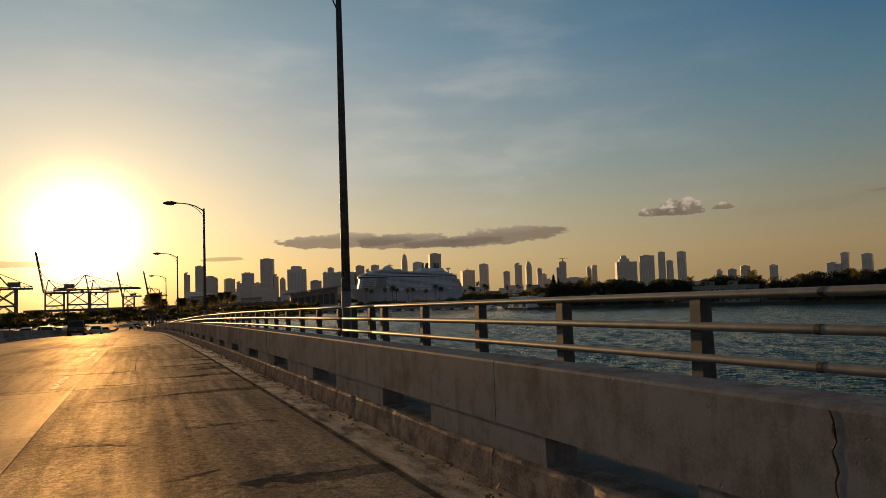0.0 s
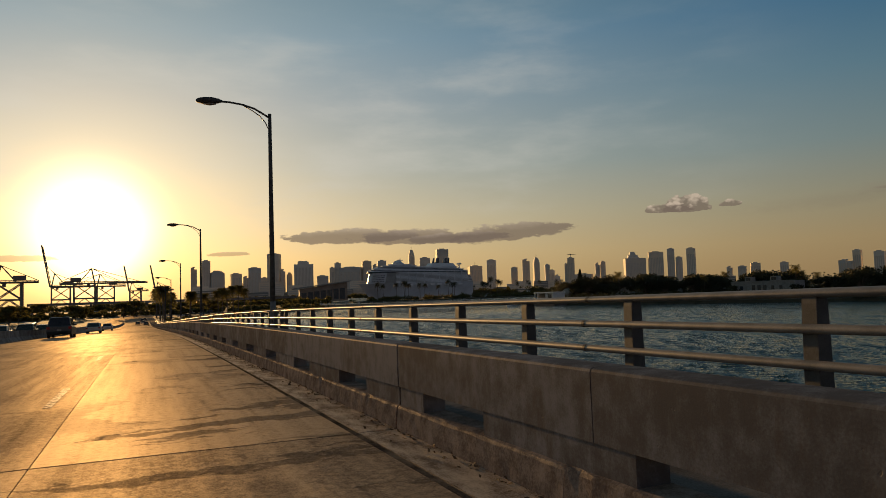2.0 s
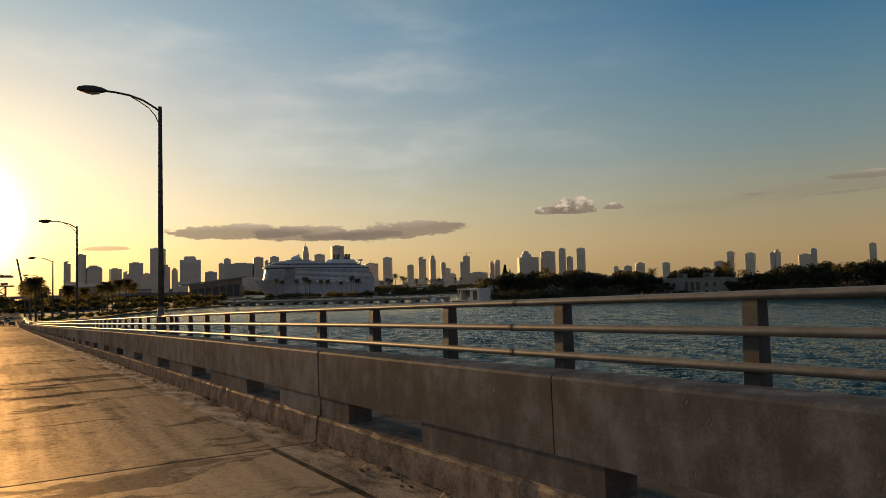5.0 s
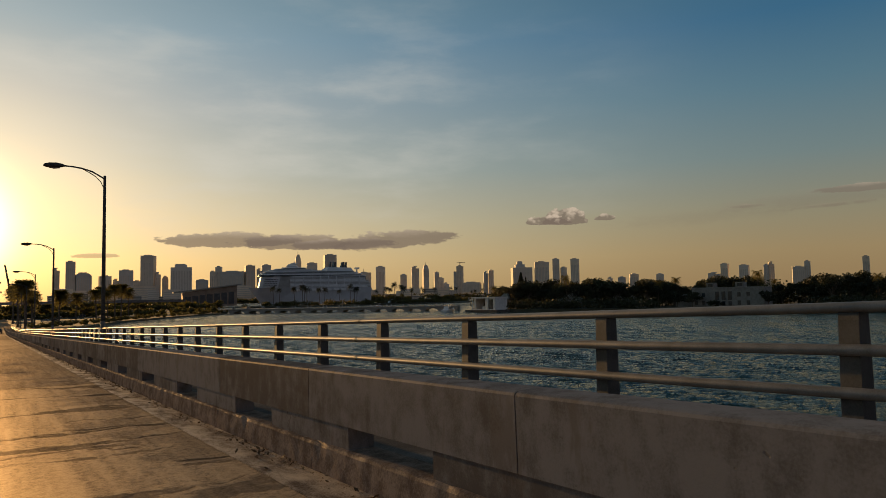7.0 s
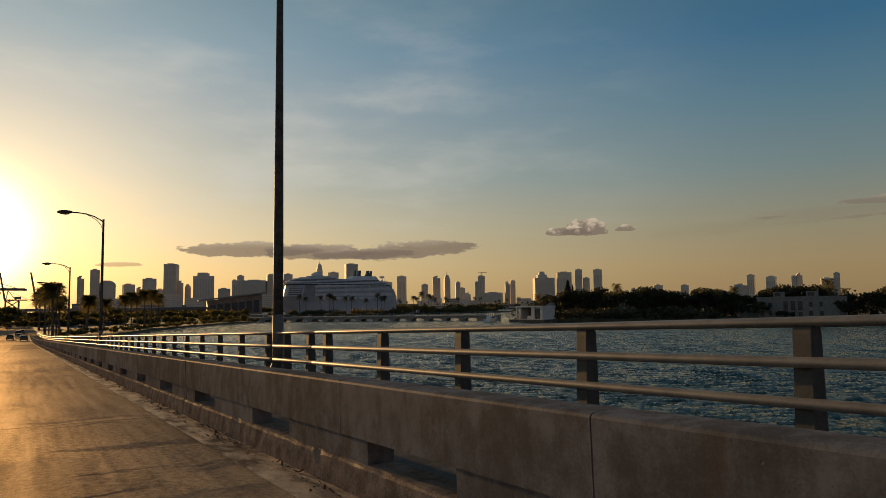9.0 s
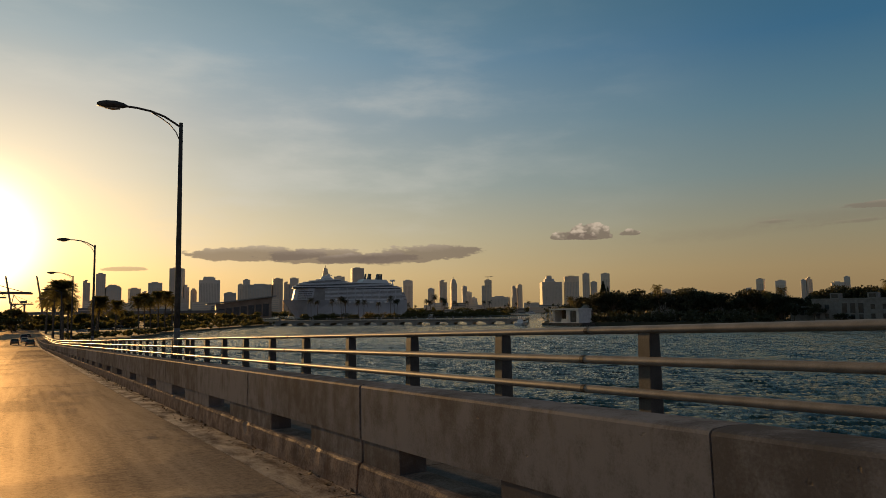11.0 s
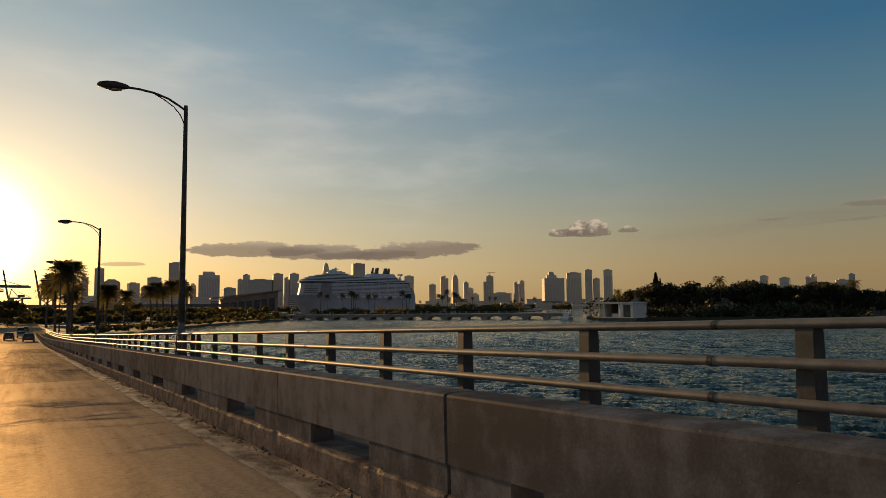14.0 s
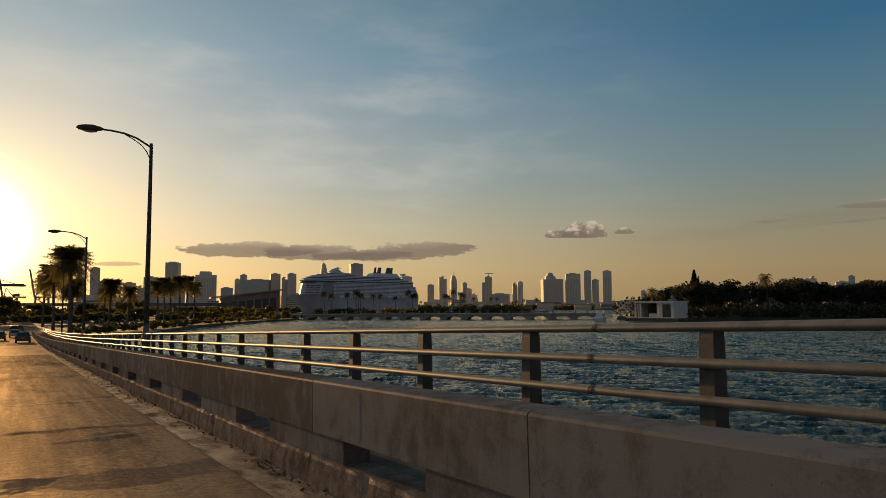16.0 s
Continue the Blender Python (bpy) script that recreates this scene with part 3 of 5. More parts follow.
def build_lamps():
    lamp = thing("street_lamp", "tall dark steel street lamp with a curved arm", "street lamp", group="bridge street lamps")
    m = Mesh()
    m.tube([(0, 0, 0.52), (0, 0, 3.4), (0, 0, 6.4), (0, 0, 9.6)], [0.116, 0.105, 0.088, 0.070], 20)
    part("pole", m, POLE, lamp, smooth=True)
    m = Mesh()
    m.box(-0.2, -0.2, 0.5, 0.2, 0.2, 0.54, 0.008)
    m.tube([(0, 0, 0.54), (0, 0, 0.60), (0, 0, 0.68)], [0.19, 0.165, 0.125], 12)
    base = part("base_plate", m, POLE, lamp)
    m = Mesh()
    m.tube([(0, 0, 0.68), (0, 0, 1.2), (0, 0, 1.72)], [0.122, 0.120, 0.1175], 20)
    part("painted_foot", m, PAINTED, lamp, "worn grey paint round the foot", smooth=True)
    for x, y in ((-0.15, -0.15), (0.15, -0.15), (0.15, 0.15), (-0.15, 0.15)):
        nut = Mesh()
        nut.tube([(x, y, 0.54), (x, y, 0.60)], 0.03, 6)
        part("bolt", nut, POLE, base)
    m = Mesh()
    m.tube([(0.035, 0, 9.39), (-0.21, 0, 9.55), (-0.62, 0, 9.78), (-1.1, 0, 9.92), (-1.6, 0, 9.98), (-2.04, 0, 9.99)], 0.042, 8)
    part("arm", m, POLE, lamp, smooth=True)
    m = Mesh()
    m.tube([(-0.035, 0, 8.9), (-0.18, 0, 9.22), (-0.42, 0, 9.5), (-0.74, 0, 9.71), (-1.06, 0, 9.87)], 0.023, 6)
    part("brace", m, POLE, lamp, smooth=True)
    head = Mesh()
    rows = []
    for x, wy, zt, zb in ((-1.91, 0.05, 10.03, 9.96), (-2.05, 0.13, 10.08, 9.92), (-2.34, 0.20, 10.12, 9.88), (-2.66, 0.195, 10.10, 9.86), (-2.87, 0.125, 10.05, 9.89), (-2.94, 0.05, 10.0, 9.92)):
        rows.append([(x, -wy, (zt + zb) / 2 - 0.02), (x, -wy * 0.6, zb), (x, wy * 0.6, zb), (x, wy, (zt + zb) / 2 - 0.02), (x, wy * 0.6, zt), (x, -wy * 0.6, zt)])
    head.loft(rows)
    h = part("lamp_head", head, POLE, lamp, "dark cobra-head luminaire", smooth=True)
    g = Mesh()
    g.tube([(-2.16, 0, 9.873), (-2.41, 0, 9.843), (-2.66, 0, 9.852)], [0.09, 0.133, 0.08], 8, 0.35)
    part("lens", g, PAINT, h, "clouded lamp lens", smooth=True)
    for z in (2.58, 3.55, 4.44):
        m = Mesh()
        m.tube([(0, 0, z - 0.02), (0, 0, z + 0.02)], 0.121 - (z - 0.5) * 0.005, 12)
        part("strap", m, POST, lamp, "grey steel strap")
    for i, p in enumerate(POLES[1:]):
        at = pose(RAIL_X, p, deck(p))
        if i == 0:
            lamp.matrix_basis = at
        else:
            copy_thing(lamp, at)
    # a round sticker with three dark bands, wrapped round the first pole
    def wrap(r, u, z):
        return (-r * math.cos(u + 0.6), -r * math.sin(u + 0.6), z)
    disc = Mesh()
    turn = [2 * math.pi * k / 20 for k in range(20)]
    disc.loft([[wrap(r, 0.7 * math.cos(a), 2.13 + 0.106 * math.sin(a)) for a in turn] for r in (0.108, 0.1165)])
    st = part("sticker", disc, STICKER, lamp, "grey oval sticker with dark bands")
    for dz in (-0.053, 0.0, 0.053):
        bar = Mesh()
        bar.tube([wrap(0.1175, u, 2.13 + dz) for u in (-0.45, -0.15, 0.15, 0.45)], 0.010, 5)
        part("sticker_band", bar, GAP, st)


build_road()
build_parapet()
build_footway()
build_railings()
build_lamps()


def build_litter():
    """Grit and dry leaves swept against the curb."""
    rng = np.random.default_rng(5)
    m = Mesh()
    for i in range(26000):
        y = -6 + 340 * rng.random()
        clump = 0.5 + 0.5 * math.sin(y * 1.7) * math.sin(y * 0.43 + 1)
        if rng.random() > 0.25 + 0.75 * clump:
            continue
        x = 2.44 - abs(rng.normal()) * 0.11
        z = deck(y) + 0.006
        a, s = rng.random() * 6.28, 0.006 + 0.032 * rng.random() ** 3
        t = rng.random() * s
        c, d = math.cos(a) * s, math.sin(a) * s
        m.quad((x - c, y - d, z), (x + d * 0.5, y - c * 0.5, z + t), (x + c, y + d, z + t * 1.4), (x - d * 0.5, y + c * 0.5, z + t * 0.3))
    tagged(part("litter", m, LITTER), "dry leaves and grit along the gutter", "litter", kind="stuff")


build_litter()


# ---- vehicles ----
def paint(name, col):
    m, n = material(name)
    g = n.noise(n.add("ShaderNodeNewGeometry", 0), 30.0, 3)
    finish(n, n.mix(n.math("MULTIPLY", g, 0.3), (*col, 1), (col[0] * 0.6 + 0.02, col[1] * 0.6 + 0.02, col[2] * 0.6 + 0.015, 1)), n.math("ADD", 0.22, n.math("MULTIPLY", g, 0.15)), 0.2)
    return m


CAR_GLASS = surface("tinted_car_glass", (0.01, 0.012, 0.014), (0.03, 0.032, 0.035), 2, 20, 0.12)
TYRE = surface("black_tyre_rubber", (0.012, 0.012, 0.012), (0.03, 0.03, 0.03), 5, 60, 0.85)
RED_LENS = surface("red_tail_lens", (0.25, 0.01, 0.01), (0.4, 0.02, 0.015), 5, 60, 0.25)
RIM = surface("alloy_wheel", (0.35, 0.35, 0.35), (0.55, 0.55, 0.55), 5, 50, 0.35, metal=0.8)


def make_car(name, label, category, col, length, width, height, boxy):
    """A car that faces +y, its rear towards the viewer."""
    car = thing(name, label, category, group="cars on the bridge")
    mat = paint(name + "_paint", col)
    L, w, h = length / 2, width / 2, height
    belt = h * (0.58 if boxy else 0.60)
    body = Mesh()
    prof = [(-L, 0.42, belt * 0.92), (-L + 0.12, 0.28, belt), (-L * 0.5, 0.26, belt), (0.0, 0.26, belt), (L * 0.45, 0.26, belt * 0.98), (L - 0.25, 0.28, belt * 0.86), (L, 0.40, belt * 0.68)]
    rows = []
    for y, z0, z1 in prof:
        e = 0.93 if abs(y) > L - 0.05 else 1.0
        rows.append([(-w * e, y, z0 + 0.08), (-w * e * 0.92, y, z0), (w * e * 0.92, y, z0), (w * e, y, z0 + 0.08), (w * e, y, z1 - 0.12), (w * e * 0.94, y, z1), (-w * e * 0.94, y, z1), (-w * e, y, z1 - 0.12)])
    body.loft(rows)
    b = part("body", body, mat, car, smooth=False)
    cabin = Mesh()
    r0, r1 = (-L + 0.12, -L + 0.42) if boxy else (-L + 0.55, -L + 1.25)
    f0, f1 = L * 0.42, L * 0.12
    def ring(z, a, c, k):
        return [(-w * k, a, z), (w * k, a, z), (w * k, c, z), (-w * k, c, z)]
    cabin.loft([ring(belt - 0.005, r0, f0, 0.9), ring(h - 0.1, r1, f1, 0.76)])
    part("glazing", cabin, CAR_GLASS, car, "dark tinted glazing")
    roof = Mesh()
    roof.loft([ring(h - 0.1, r1 - 0.03, f1 + 0.03, 0.78), ring(h - 0.03, r1 + 0.02, f1 - 0.05, 0.75), ring(h, r1 + 0.15, f1 - 0.2, 0.66)])
    part("roof", roof, mat, car)
    for sx in (-1, 1):
        for (z0, y0), (z1, y1) in (((belt, r0), (h - 0.1, r1)), ((belt, (r0 + f0) / 2), (h - 0.1, (r1 + f1) / 2)), ((belt, f0), (h - 0.1, f1))):
            p = Mesh()
            p.beam((sx * w * 0.905, y0, z0), (sx * w * 0.765, y1, z1), 0.07)
            part("pillar", p, mat, car)
        t = Mesh()
        t.box(sx * w * 0.86 - 0.12, -L - 0.015, belt * 0.72, sx * w * 0.86 + 0.12, -L + 0.1, belt * 0.93, 0.01)
        part("tail_light", t, RED_LENS, car, "red tail light")
        for y in (-L * 0.62, L * 0.62):
            wh = Mesh()
            wh.tube([(sx * (w - 0.22), y, 0.34), (sx * (w + 0.0), y, 0.34)], 0.34, 14)
            tyre = part("wheel", wh, TYRE, car)
            ri = Mesh()
            ri.tube([(sx * (w + 0.0), y, 0.34), (sx * (w + 0.012), y, 0.34)], 0.21, 10)
            part("rim", ri, RIM, tyre)
        mi = Mesh()
        mi.box(sx * w * 1.02 - 0.1, L * 0.33, belt, sx * w * 1.02 + 0.1, L * 0.40, belt + 0.14, 0.02)
        part("mirror", mi, mat, car)
    bu = Mesh()
    bu.box(-w * 0.92, -L - 0.06, 0.36, w * 0.92, -L + 0.05, 0.58, 0.02)
    part("bumper", bu, mat if not boxy else TYRE, car)
    pl = Mesh()
    pl.box(-0.17, -L - 0.075, 0.62, 0.17, -L - 0.001, 0.74)
    part("number_plate", pl, PAINT, car, "blank pale plate")
    return car


suv = make_car("suv", "large dark grey sport utility vehicle on the roadway", "car", (0.06, 0.06, 0.065), 4.9, 1.95, 1.82, True)
sedan = make_car("sedan", "dark saloon car driving along the bridge", "car", (0.075, 0.066, 0.058), 4.6, 1.82, 1.46, False)
pale = make_car("sedan", "pale silver saloon car driving along the bridge", "car", (0.45, 0.44, 0.42), 4.6, 1.82, 1.46, False)
suv.matrix_basis = on_deck(-6.9, 101)
sedan.matrix_basis = on_deck(0.6, 335)
pale.matrix_basis = on_deck(-6.6, 140)
for ob, x, y, rz in ((sedan, -2.6, 356, 0), (pale, -6.9, 187, 0), (pale, -0.6, 380, 0), (suv, -0.9, 420, 0), (sedan, 0.2, 450, 0),
                     (sedan, -11.6, 115, 180), (pale, -11.8, 131, 180), (suv, -15.5, 147, 180), (sedan, -12.0, 164, 180), (pale, -15.2, 123, 180)):
    copy_thing(ob, on_deck(x, y, 0, rz))
for ob, x, y, rz in ((pale, 8.5, 305, 70), (pale, 12, 290, 66), (sedan, 18.6, 340, 75), (sedan, 21, 311, 60), (suv, 27, 352, 70), (pale, 33, 372, 64), (sedan, 14.5, 298, 66), (suv, 45, 392, 60)):
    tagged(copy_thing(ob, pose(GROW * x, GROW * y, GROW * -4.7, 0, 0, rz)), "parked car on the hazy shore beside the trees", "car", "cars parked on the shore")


def build_median():
    md = thing("median_barrier", "low concrete median barrier between the carriageways", "barrier", kind="structure")
    seg = Mesh()
    pts = [(-9.36, 0.0), (-9.30, 0.12), (-9.12, 0.34), (-9.08, 0.8), (-8.92, 0.8), (-8.88, 0.34), (-8.70, 0.12), (-8.64, 0.0)]
    seg.loft([[(x, 0.01, z) for x, z in pts], [(x, BAY / 4 - 0.01, z) for x, z in pts]])
    data = seg.data("barrier_block", CONCRETE)
    for k in range(-14, 76):
        y = FIRST + k * BAY / 4
        part("barrier_block", data, None, md, at=pose(0, y, deck(y), math.degrees(math.atan2(deck(y + 5) - deck(y), 5))))
    wall = strip(-19.4, -19.0, -60, END, 0.85, 1.4, 4)
    tagged(part("outer_parapet", wall, CONCRETE), "plain concrete parapet on the far side of the bridge", "parapet", kind="structure")


build_median()


BRIDGE = set(scene.objects)


# ---- water and land ----
def build_water():
    """One sheet to the horizon; close to the bridge it carries real waves."""
    rng = np.random.default_rng(77)
    xs = [3.4]
    while xs[-1] < 330:
        xs.append(xs[-1] + 0.15 + 0.0036 * (xs[-1] - 3))
    ys = [-30.0]
    while ys[-1] < 420:
        ys.append(ys[-1] + (0.21 if ys[-1] < 175 else 0.21 + 0.012 * (ys[-1] - 175)))
    xs, ys = np.array(xs), np.array(ys)
    X, Y = np.meshgrid(xs, ys)
    Z = np.zeros_like(X)
    for k in range(46):
        lam = 0.5 * (2.8 ** rng.random())
        a = radians(228) + rng.normal() * 0.32
        kx, ky = 2 * math.pi / lam * math.cos(a), 2 * math.pi / lam * math.sin(a)
        amp = 0.0095 * lam
        fade = np.clip(1.6 - 0.5 * (0.15 + 0.0036 * X) * 3.0 / lam, 0, 1)
        ph = kx * X + ky * Y + rng.random() * 6.283
        Z += amp * fade * (np.sin(ph) + 0.25 * np.cos(2 * ph))
    edge = np.minimum(np.minimum((X - xs[0]) / 2 + 1, (xs[-1] - X) / 15), np.minimum((Y - ys[0]) / 10, (ys[-1] - Y) / 25))
    Z *= np.clip(edge, 0, 1)
    h, w = X.shape
    m = Mesh()
    m.v = np.stack([X.ravel(), Y.ravel(), Z.ravel() + WATER_Z], 1).tolist()
    idx = np.arange(h * w).reshape(h, w)
    m.f = np.stack([idx[:-1, :-1].ravel(), idx[:-1, 1:].ravel(), idx[1:, 1:].ravel(), idx[1:, :-1].ravel()], 1).tolist()
    x0, x1, y0, y1, r = float(xs[0]), float(xs[-1]), float(ys[0]), float(ys[-1]), 4900.0
    z = WATER_Z
    m.quad((-r, -r, z), (x0, -r, z), (x0, r, z), (-r, r, z))
    m.quad((x1, -r, z), (r, -r, z), (r, r, z), (x1, r, z))
    m.quad((x0, -r, z), (x1, -r, z), (x1, y0, z), (x0, y0, z))
    m.quad((x0, y1, z), (x1, y1, z), (x1, r, z), (x0, r, z))
    tagged(part("water", m, WATER, smooth=True), "choppy blue-green bay water", "water", kind="structure")


def land_sheet(name, outline, z, drop, label, mat):
    """A low flat piece of land with a sloping shore."""
    m = Mesh()
    cx = sum(p[0] for p in outline) / len(outline)
    cy = sum(p[1] for p in outline) / len(outline)
    top, low = [], []
    for x, y in outline:
        d = Vector((x - cx, y - cy)).normalized()
        low.append((x, y, WATER_Z - 1))
        top.append((x - d.x * drop, y - d.y * drop, z))
    m.loft([low, top])
    return tagged(part(name, m, mat), label, "land", kind="structure")


build_water()
land_sheet("ground", [(-900, 150), (-40, 170), (-21, 204), (4, 204), (10, 215), (20, 240), (29, 268), (40, 292), (60, 328), (86, 366), (112, 480), (128, 640), (128, 1400), (-900, 1400)], -4.82, 1.5, "flat shore land with dry grass", LAND)
land_sheet("island_ground", [(147, 262), (153, 240), (165, 215), (178, 195), (195, 160), (212, 120), (222, 60), (225, -60), (700, -60), (700, 420), (220, 330), (160, 290)], -4.4, 1.2, "low wooded island with a rocky shore", LAND)
land_sheet("far_shore_ground", [(-2000, 1390), (120, 1390), (700, 1250), (1300, 1000), (1700, 640), (2500, 300), (4600, 300), (4600, 4700), (-2000, 4700)], -4.3, 8, "low far city shore", LAND)
land_sheet("pier_ground", [(150, 560), (330, 560), (420, 640), (420, 665), (150, 640)], -4.3, 2.0, "low dark pier in front of the ship", LAND)


# ---- planting ----
def leaf_cloud(m, rng, centre, radius, count, size):
    """Many small leaf faces scattered through a lumpy volume."""
    c = np.array(centre)
    d = rng.normal(size=(count, 3))
    d /= np.linalg.norm(d, axis=1)[:, None]
    p = c + d * (rng.random((count, 1)) ** 0.4) * np.array(radius)
    a = rng.normal(size=(count, 3))
    a /= np.linalg.norm(a, axis=1)[:, None]
    b = np.cross(a, rng.normal(size=(count, 3)))
    b /= np.linalg.norm(b, axis=1)[:, None]
    s = size * (0.6 + 0.8 * rng.random((count, 1)))
    a, b = a * s, b * s * 0.7
    k = len(m.v)
    for i in range(count):
        m.v.extend((tuple(p[i] - a[i]), tuple(p[i] + b[i]), tuple(p[i] + a[i]), tuple(p[i] - b[i])))
        m.f.append((k, k + 1, k + 2, k + 3))
        k += 4


def make_tree(seed, height, spread, label, leaves=650, size=0.34, mat=None):
    rng = np.random.default_rng(seed)
    tree = thing("tree", label, "tree")
    t = Mesh()
    th = height * 0.35
    lean = rng.normal(size=2) * 0.06 * height
    t.tube([(0, 0, -0.5), (lean[0] * 0.4, lean[1] * 0.4, th * 0.5), (lean[0], lean[1], th)], [height * 0.035, height * 0.026, height * 0.02], 7)
    crown = Mesh()
    n = 9
    for i in range(n):
        a = 2 * math.pi * (i + rng.random() * 0.7) / n
        r = spread * (0.25 + 0.7 * rng.random())
        z = height * (0.45 + 0.42 * rng.random())
        tip = (lean[0] + r * math.cos(a), lean[1] + r * math.sin(a), z)
        t.tube([(lean[0], lean[1], th * 0.92), (lean[0] + r * 0.5 * math.cos(a), lean[1] + r * 0.5 * math.sin(a), th + (z - th) * 0.6), tip], [height * 0.014, height * 0.009, height * 0.003], 5)
        leaf_cloud(crown, rng, tip, (spread * 0.36, spread * 0.36, height * 0.13), leaves // (n + 3), size)
    for i in range(3):
        leaf_cloud(crown, rng, (lean[0] + rng.normal() * spread * 0.2, lean[1] + rng.normal() * spread * 0.2, height * (0.78 + 0.05 * i)), (spread * 0.42, spread * 0.42, height * 0.13), leaves // (n + 3), size)
    part("trunk", t, BARK, tree)
    part("crown", crown, mat or LEAF, tree)
    return tree


def make_palm(seed, height, frond, label, count=22, droop=1.0, stout=1.0, ball=False, mat=None):
    rng = np.random.default_rng(seed)
    palm = thing("palm_tree", label, "palm tree")
    t = Mesh()
    bend = rng.normal(size=2) * height * 0.04
    pts, rad = [], []
    for i in range(7):
        u = i / 6
        pts.append((bend[0] * u * u, bend[1] * u * u, -0.4 + (height + 0.4) * u))
        rad.append((0.19 - 0.05 * u + (0.05 if i == 0 else 0)) * stout)
    t.tube(pts, rad, 8)
    part("trunk", t, BARK, palm)
    c = Mesh()
    top = Vector(pts[-1])
    for i in range(count):
        a = 2 * math.pi * (i * 0.382 + 0.04 * rng.random())
        lift = (1.9 - 3.0 * (i / count) if ball else 1.15 - 1.75 * (i / count)) + 0.2 * rng.random()
        out = Vector((math.cos(a), math.sin(a), 0))
        side = Vector((-math.sin(a), math.cos(a), 0))
        prev, ln = None, frond * (0.85 + 0.3 * rng.random())
        spine = []
        for s in range(9):
            u = s / 8
            if ball:
                k = math.hypot(1.0, lift)
                spine.append(top + out * (ln * u / k) + Vector((0, 0, ln * (lift * u / k - droop * 0.45 * u * u))))
            else:
                spine.append(top + out * (ln * u * (0.95 - 0.2 * abs(lift) * u)) + Vector((0, 0, ln * (lift * u - droop * 0.95 * u * u))))
        for s in range(8):
            p, q = spine[s], spine[s + 1]
            d = (q - p)
            for h in (0.0, 0.5):
                r = p + d * h
                u = (s + h) / 8
                w = frond * 0.30 * math.sin(math.pi * min(1, 0.12 + u * 0.9)) + 0.03
                for sg in (-1, 1):
                    tip = r + side * (sg * w * 0.85) + d.normalized() * (w * 0.55) - Vector((0, 0, w * (0.25 + 0.3 * rng.random())))
                    wd = d.normalized() * (frond * 0.02)
                    c.quad(r - wd, r + wd, tip + wd * 0.3, tip - wd * 0.3)
            c.quad(p - side * 0.02 * stout, p + side * 0.02 * stout, q + side * 0.012, q - side * 0.012)
    part("crown", c, mat or PALM, palm)
    return palm


def scatter(kinds, places, group, seed, lo=0.8, hi=1.2):
    """First place each kind once, then copies, at places (x, y, z)."""
    rng = np.random.default_rng(seed)
    used = set()
    for i, (x, y, z) in enumerate(places):
        k = int(rng.integers(len(kinds)))
        s = lo + (hi - lo) * float(rng.random())
        at = pose(x, y, z, 0, 0, float(rng.random()) * 360) @ Matrix.Diagonal((s, s, s * (0.92 + 0.16 * float(rng.random())), 1))
        if k not in used:
            used.add(k)
            kinds[k].matrix_basis = at
            tagged(kinds[k], group=group)
        else:
            tagged(copy_thing(kinds[k], at), group=group)
    for k, ob in enumerate(kinds):
        if k not in used:
            for o in (*ob.children_recursive, ob):
                bpy.data.objects.remove(o)


def along(points, count, jitter, seed, z):
    """Places spread along a line, jittered sideways."""
    rng = np.random.default_rng(seed)
    p = np.array(points, float)
    seg = np.hypot(*np.diff(p, axis=0).T)
    cum = np.concatenate([[0], np.cumsum(seg)])
    out = []
    for i in range(count):
        s = cum[-1] * (i + float(rng.random()) * 0.9) / count
        out.append((float(np.interp(s, cum, p[:, 0])) + jitter * float(rng.normal()), float(np.interp(s, cum, p[:, 1])) + jitter * float(rng.normal()), z))
    return out


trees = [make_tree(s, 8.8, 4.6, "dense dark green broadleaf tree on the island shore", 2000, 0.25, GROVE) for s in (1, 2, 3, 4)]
coast = [(160, 268), (174, 240), (194, 216), (208, 184), (222, 144), (234, 90), (240, 20)]
inland = [(166, 282), (190, 250), (206, 218), (222, 190), (242, 150), (256, 100)]
scatter(trees, along(coast, 46, 2.5, 11, -4.4) + along(inland, 60, 5.0, 12, -4.4), "island trees", 21, 0.75, 1.2)
palms = [make_palm(s, 8.2, 2.4, "slim coconut palm rising above the island trees") for s in (5, 6)]
scatter(palms, along(inland, 12, 4.0, 13, -4.4) + along(coast, 8, 2.0, 14, -4.4), "island palms", 22, 0.85, 1.2)
shore_trees = [make_tree(s, 4.4, 2.8, "hazy dark tree on the shore beyond the bridge", 520, 0.36) for s in (7, 8, 9)]
scatter(shore_trees, along([(-60, 260), (-20, 300), (10, 330), (40, 345)], 16, 9, 15, -4.75) + along([(-120, 330), (-30, 390), (60, 400)], 18, 12, 16, -4.75), "shore trees", 23, 0.8, 1.4)
low_trees = [make_tree(s, 4.6, 2.6, "small dark tree in front of the white house", 900, 0.22, GROVE) for s in (61, 62)]
scatter(low_trees, [(184, 207.9, -4.5), (183.4, 212.4, -4.5), (185.2, 202.8, -4.5), (190.2, 180.4, -4.5), (186.2, 195.6, -5.8)], "trees by the house", 63, 0.85, 1.1)
date_palms = [make_palm(s, 8.1, 2.75, "stout date palm with a full crown beside the road", 120, 0.85, 1.25, True) for s in (17, 18)]
scatter(date_palms, [(4.6, 209, -4.5), (4.4, 247, -5.0), (3.9, 285, -4.7), (14.0, 268, -4.7), (7.6, 262, -5.6)], "roadside date palms", 24, 0.97, 1.04)
slim_palms = [make_palm(s, 8.4, 2.75, "slim palm standing in a row on the shore", 70, 0.9, 1.1, True) for s in (19, 20)]
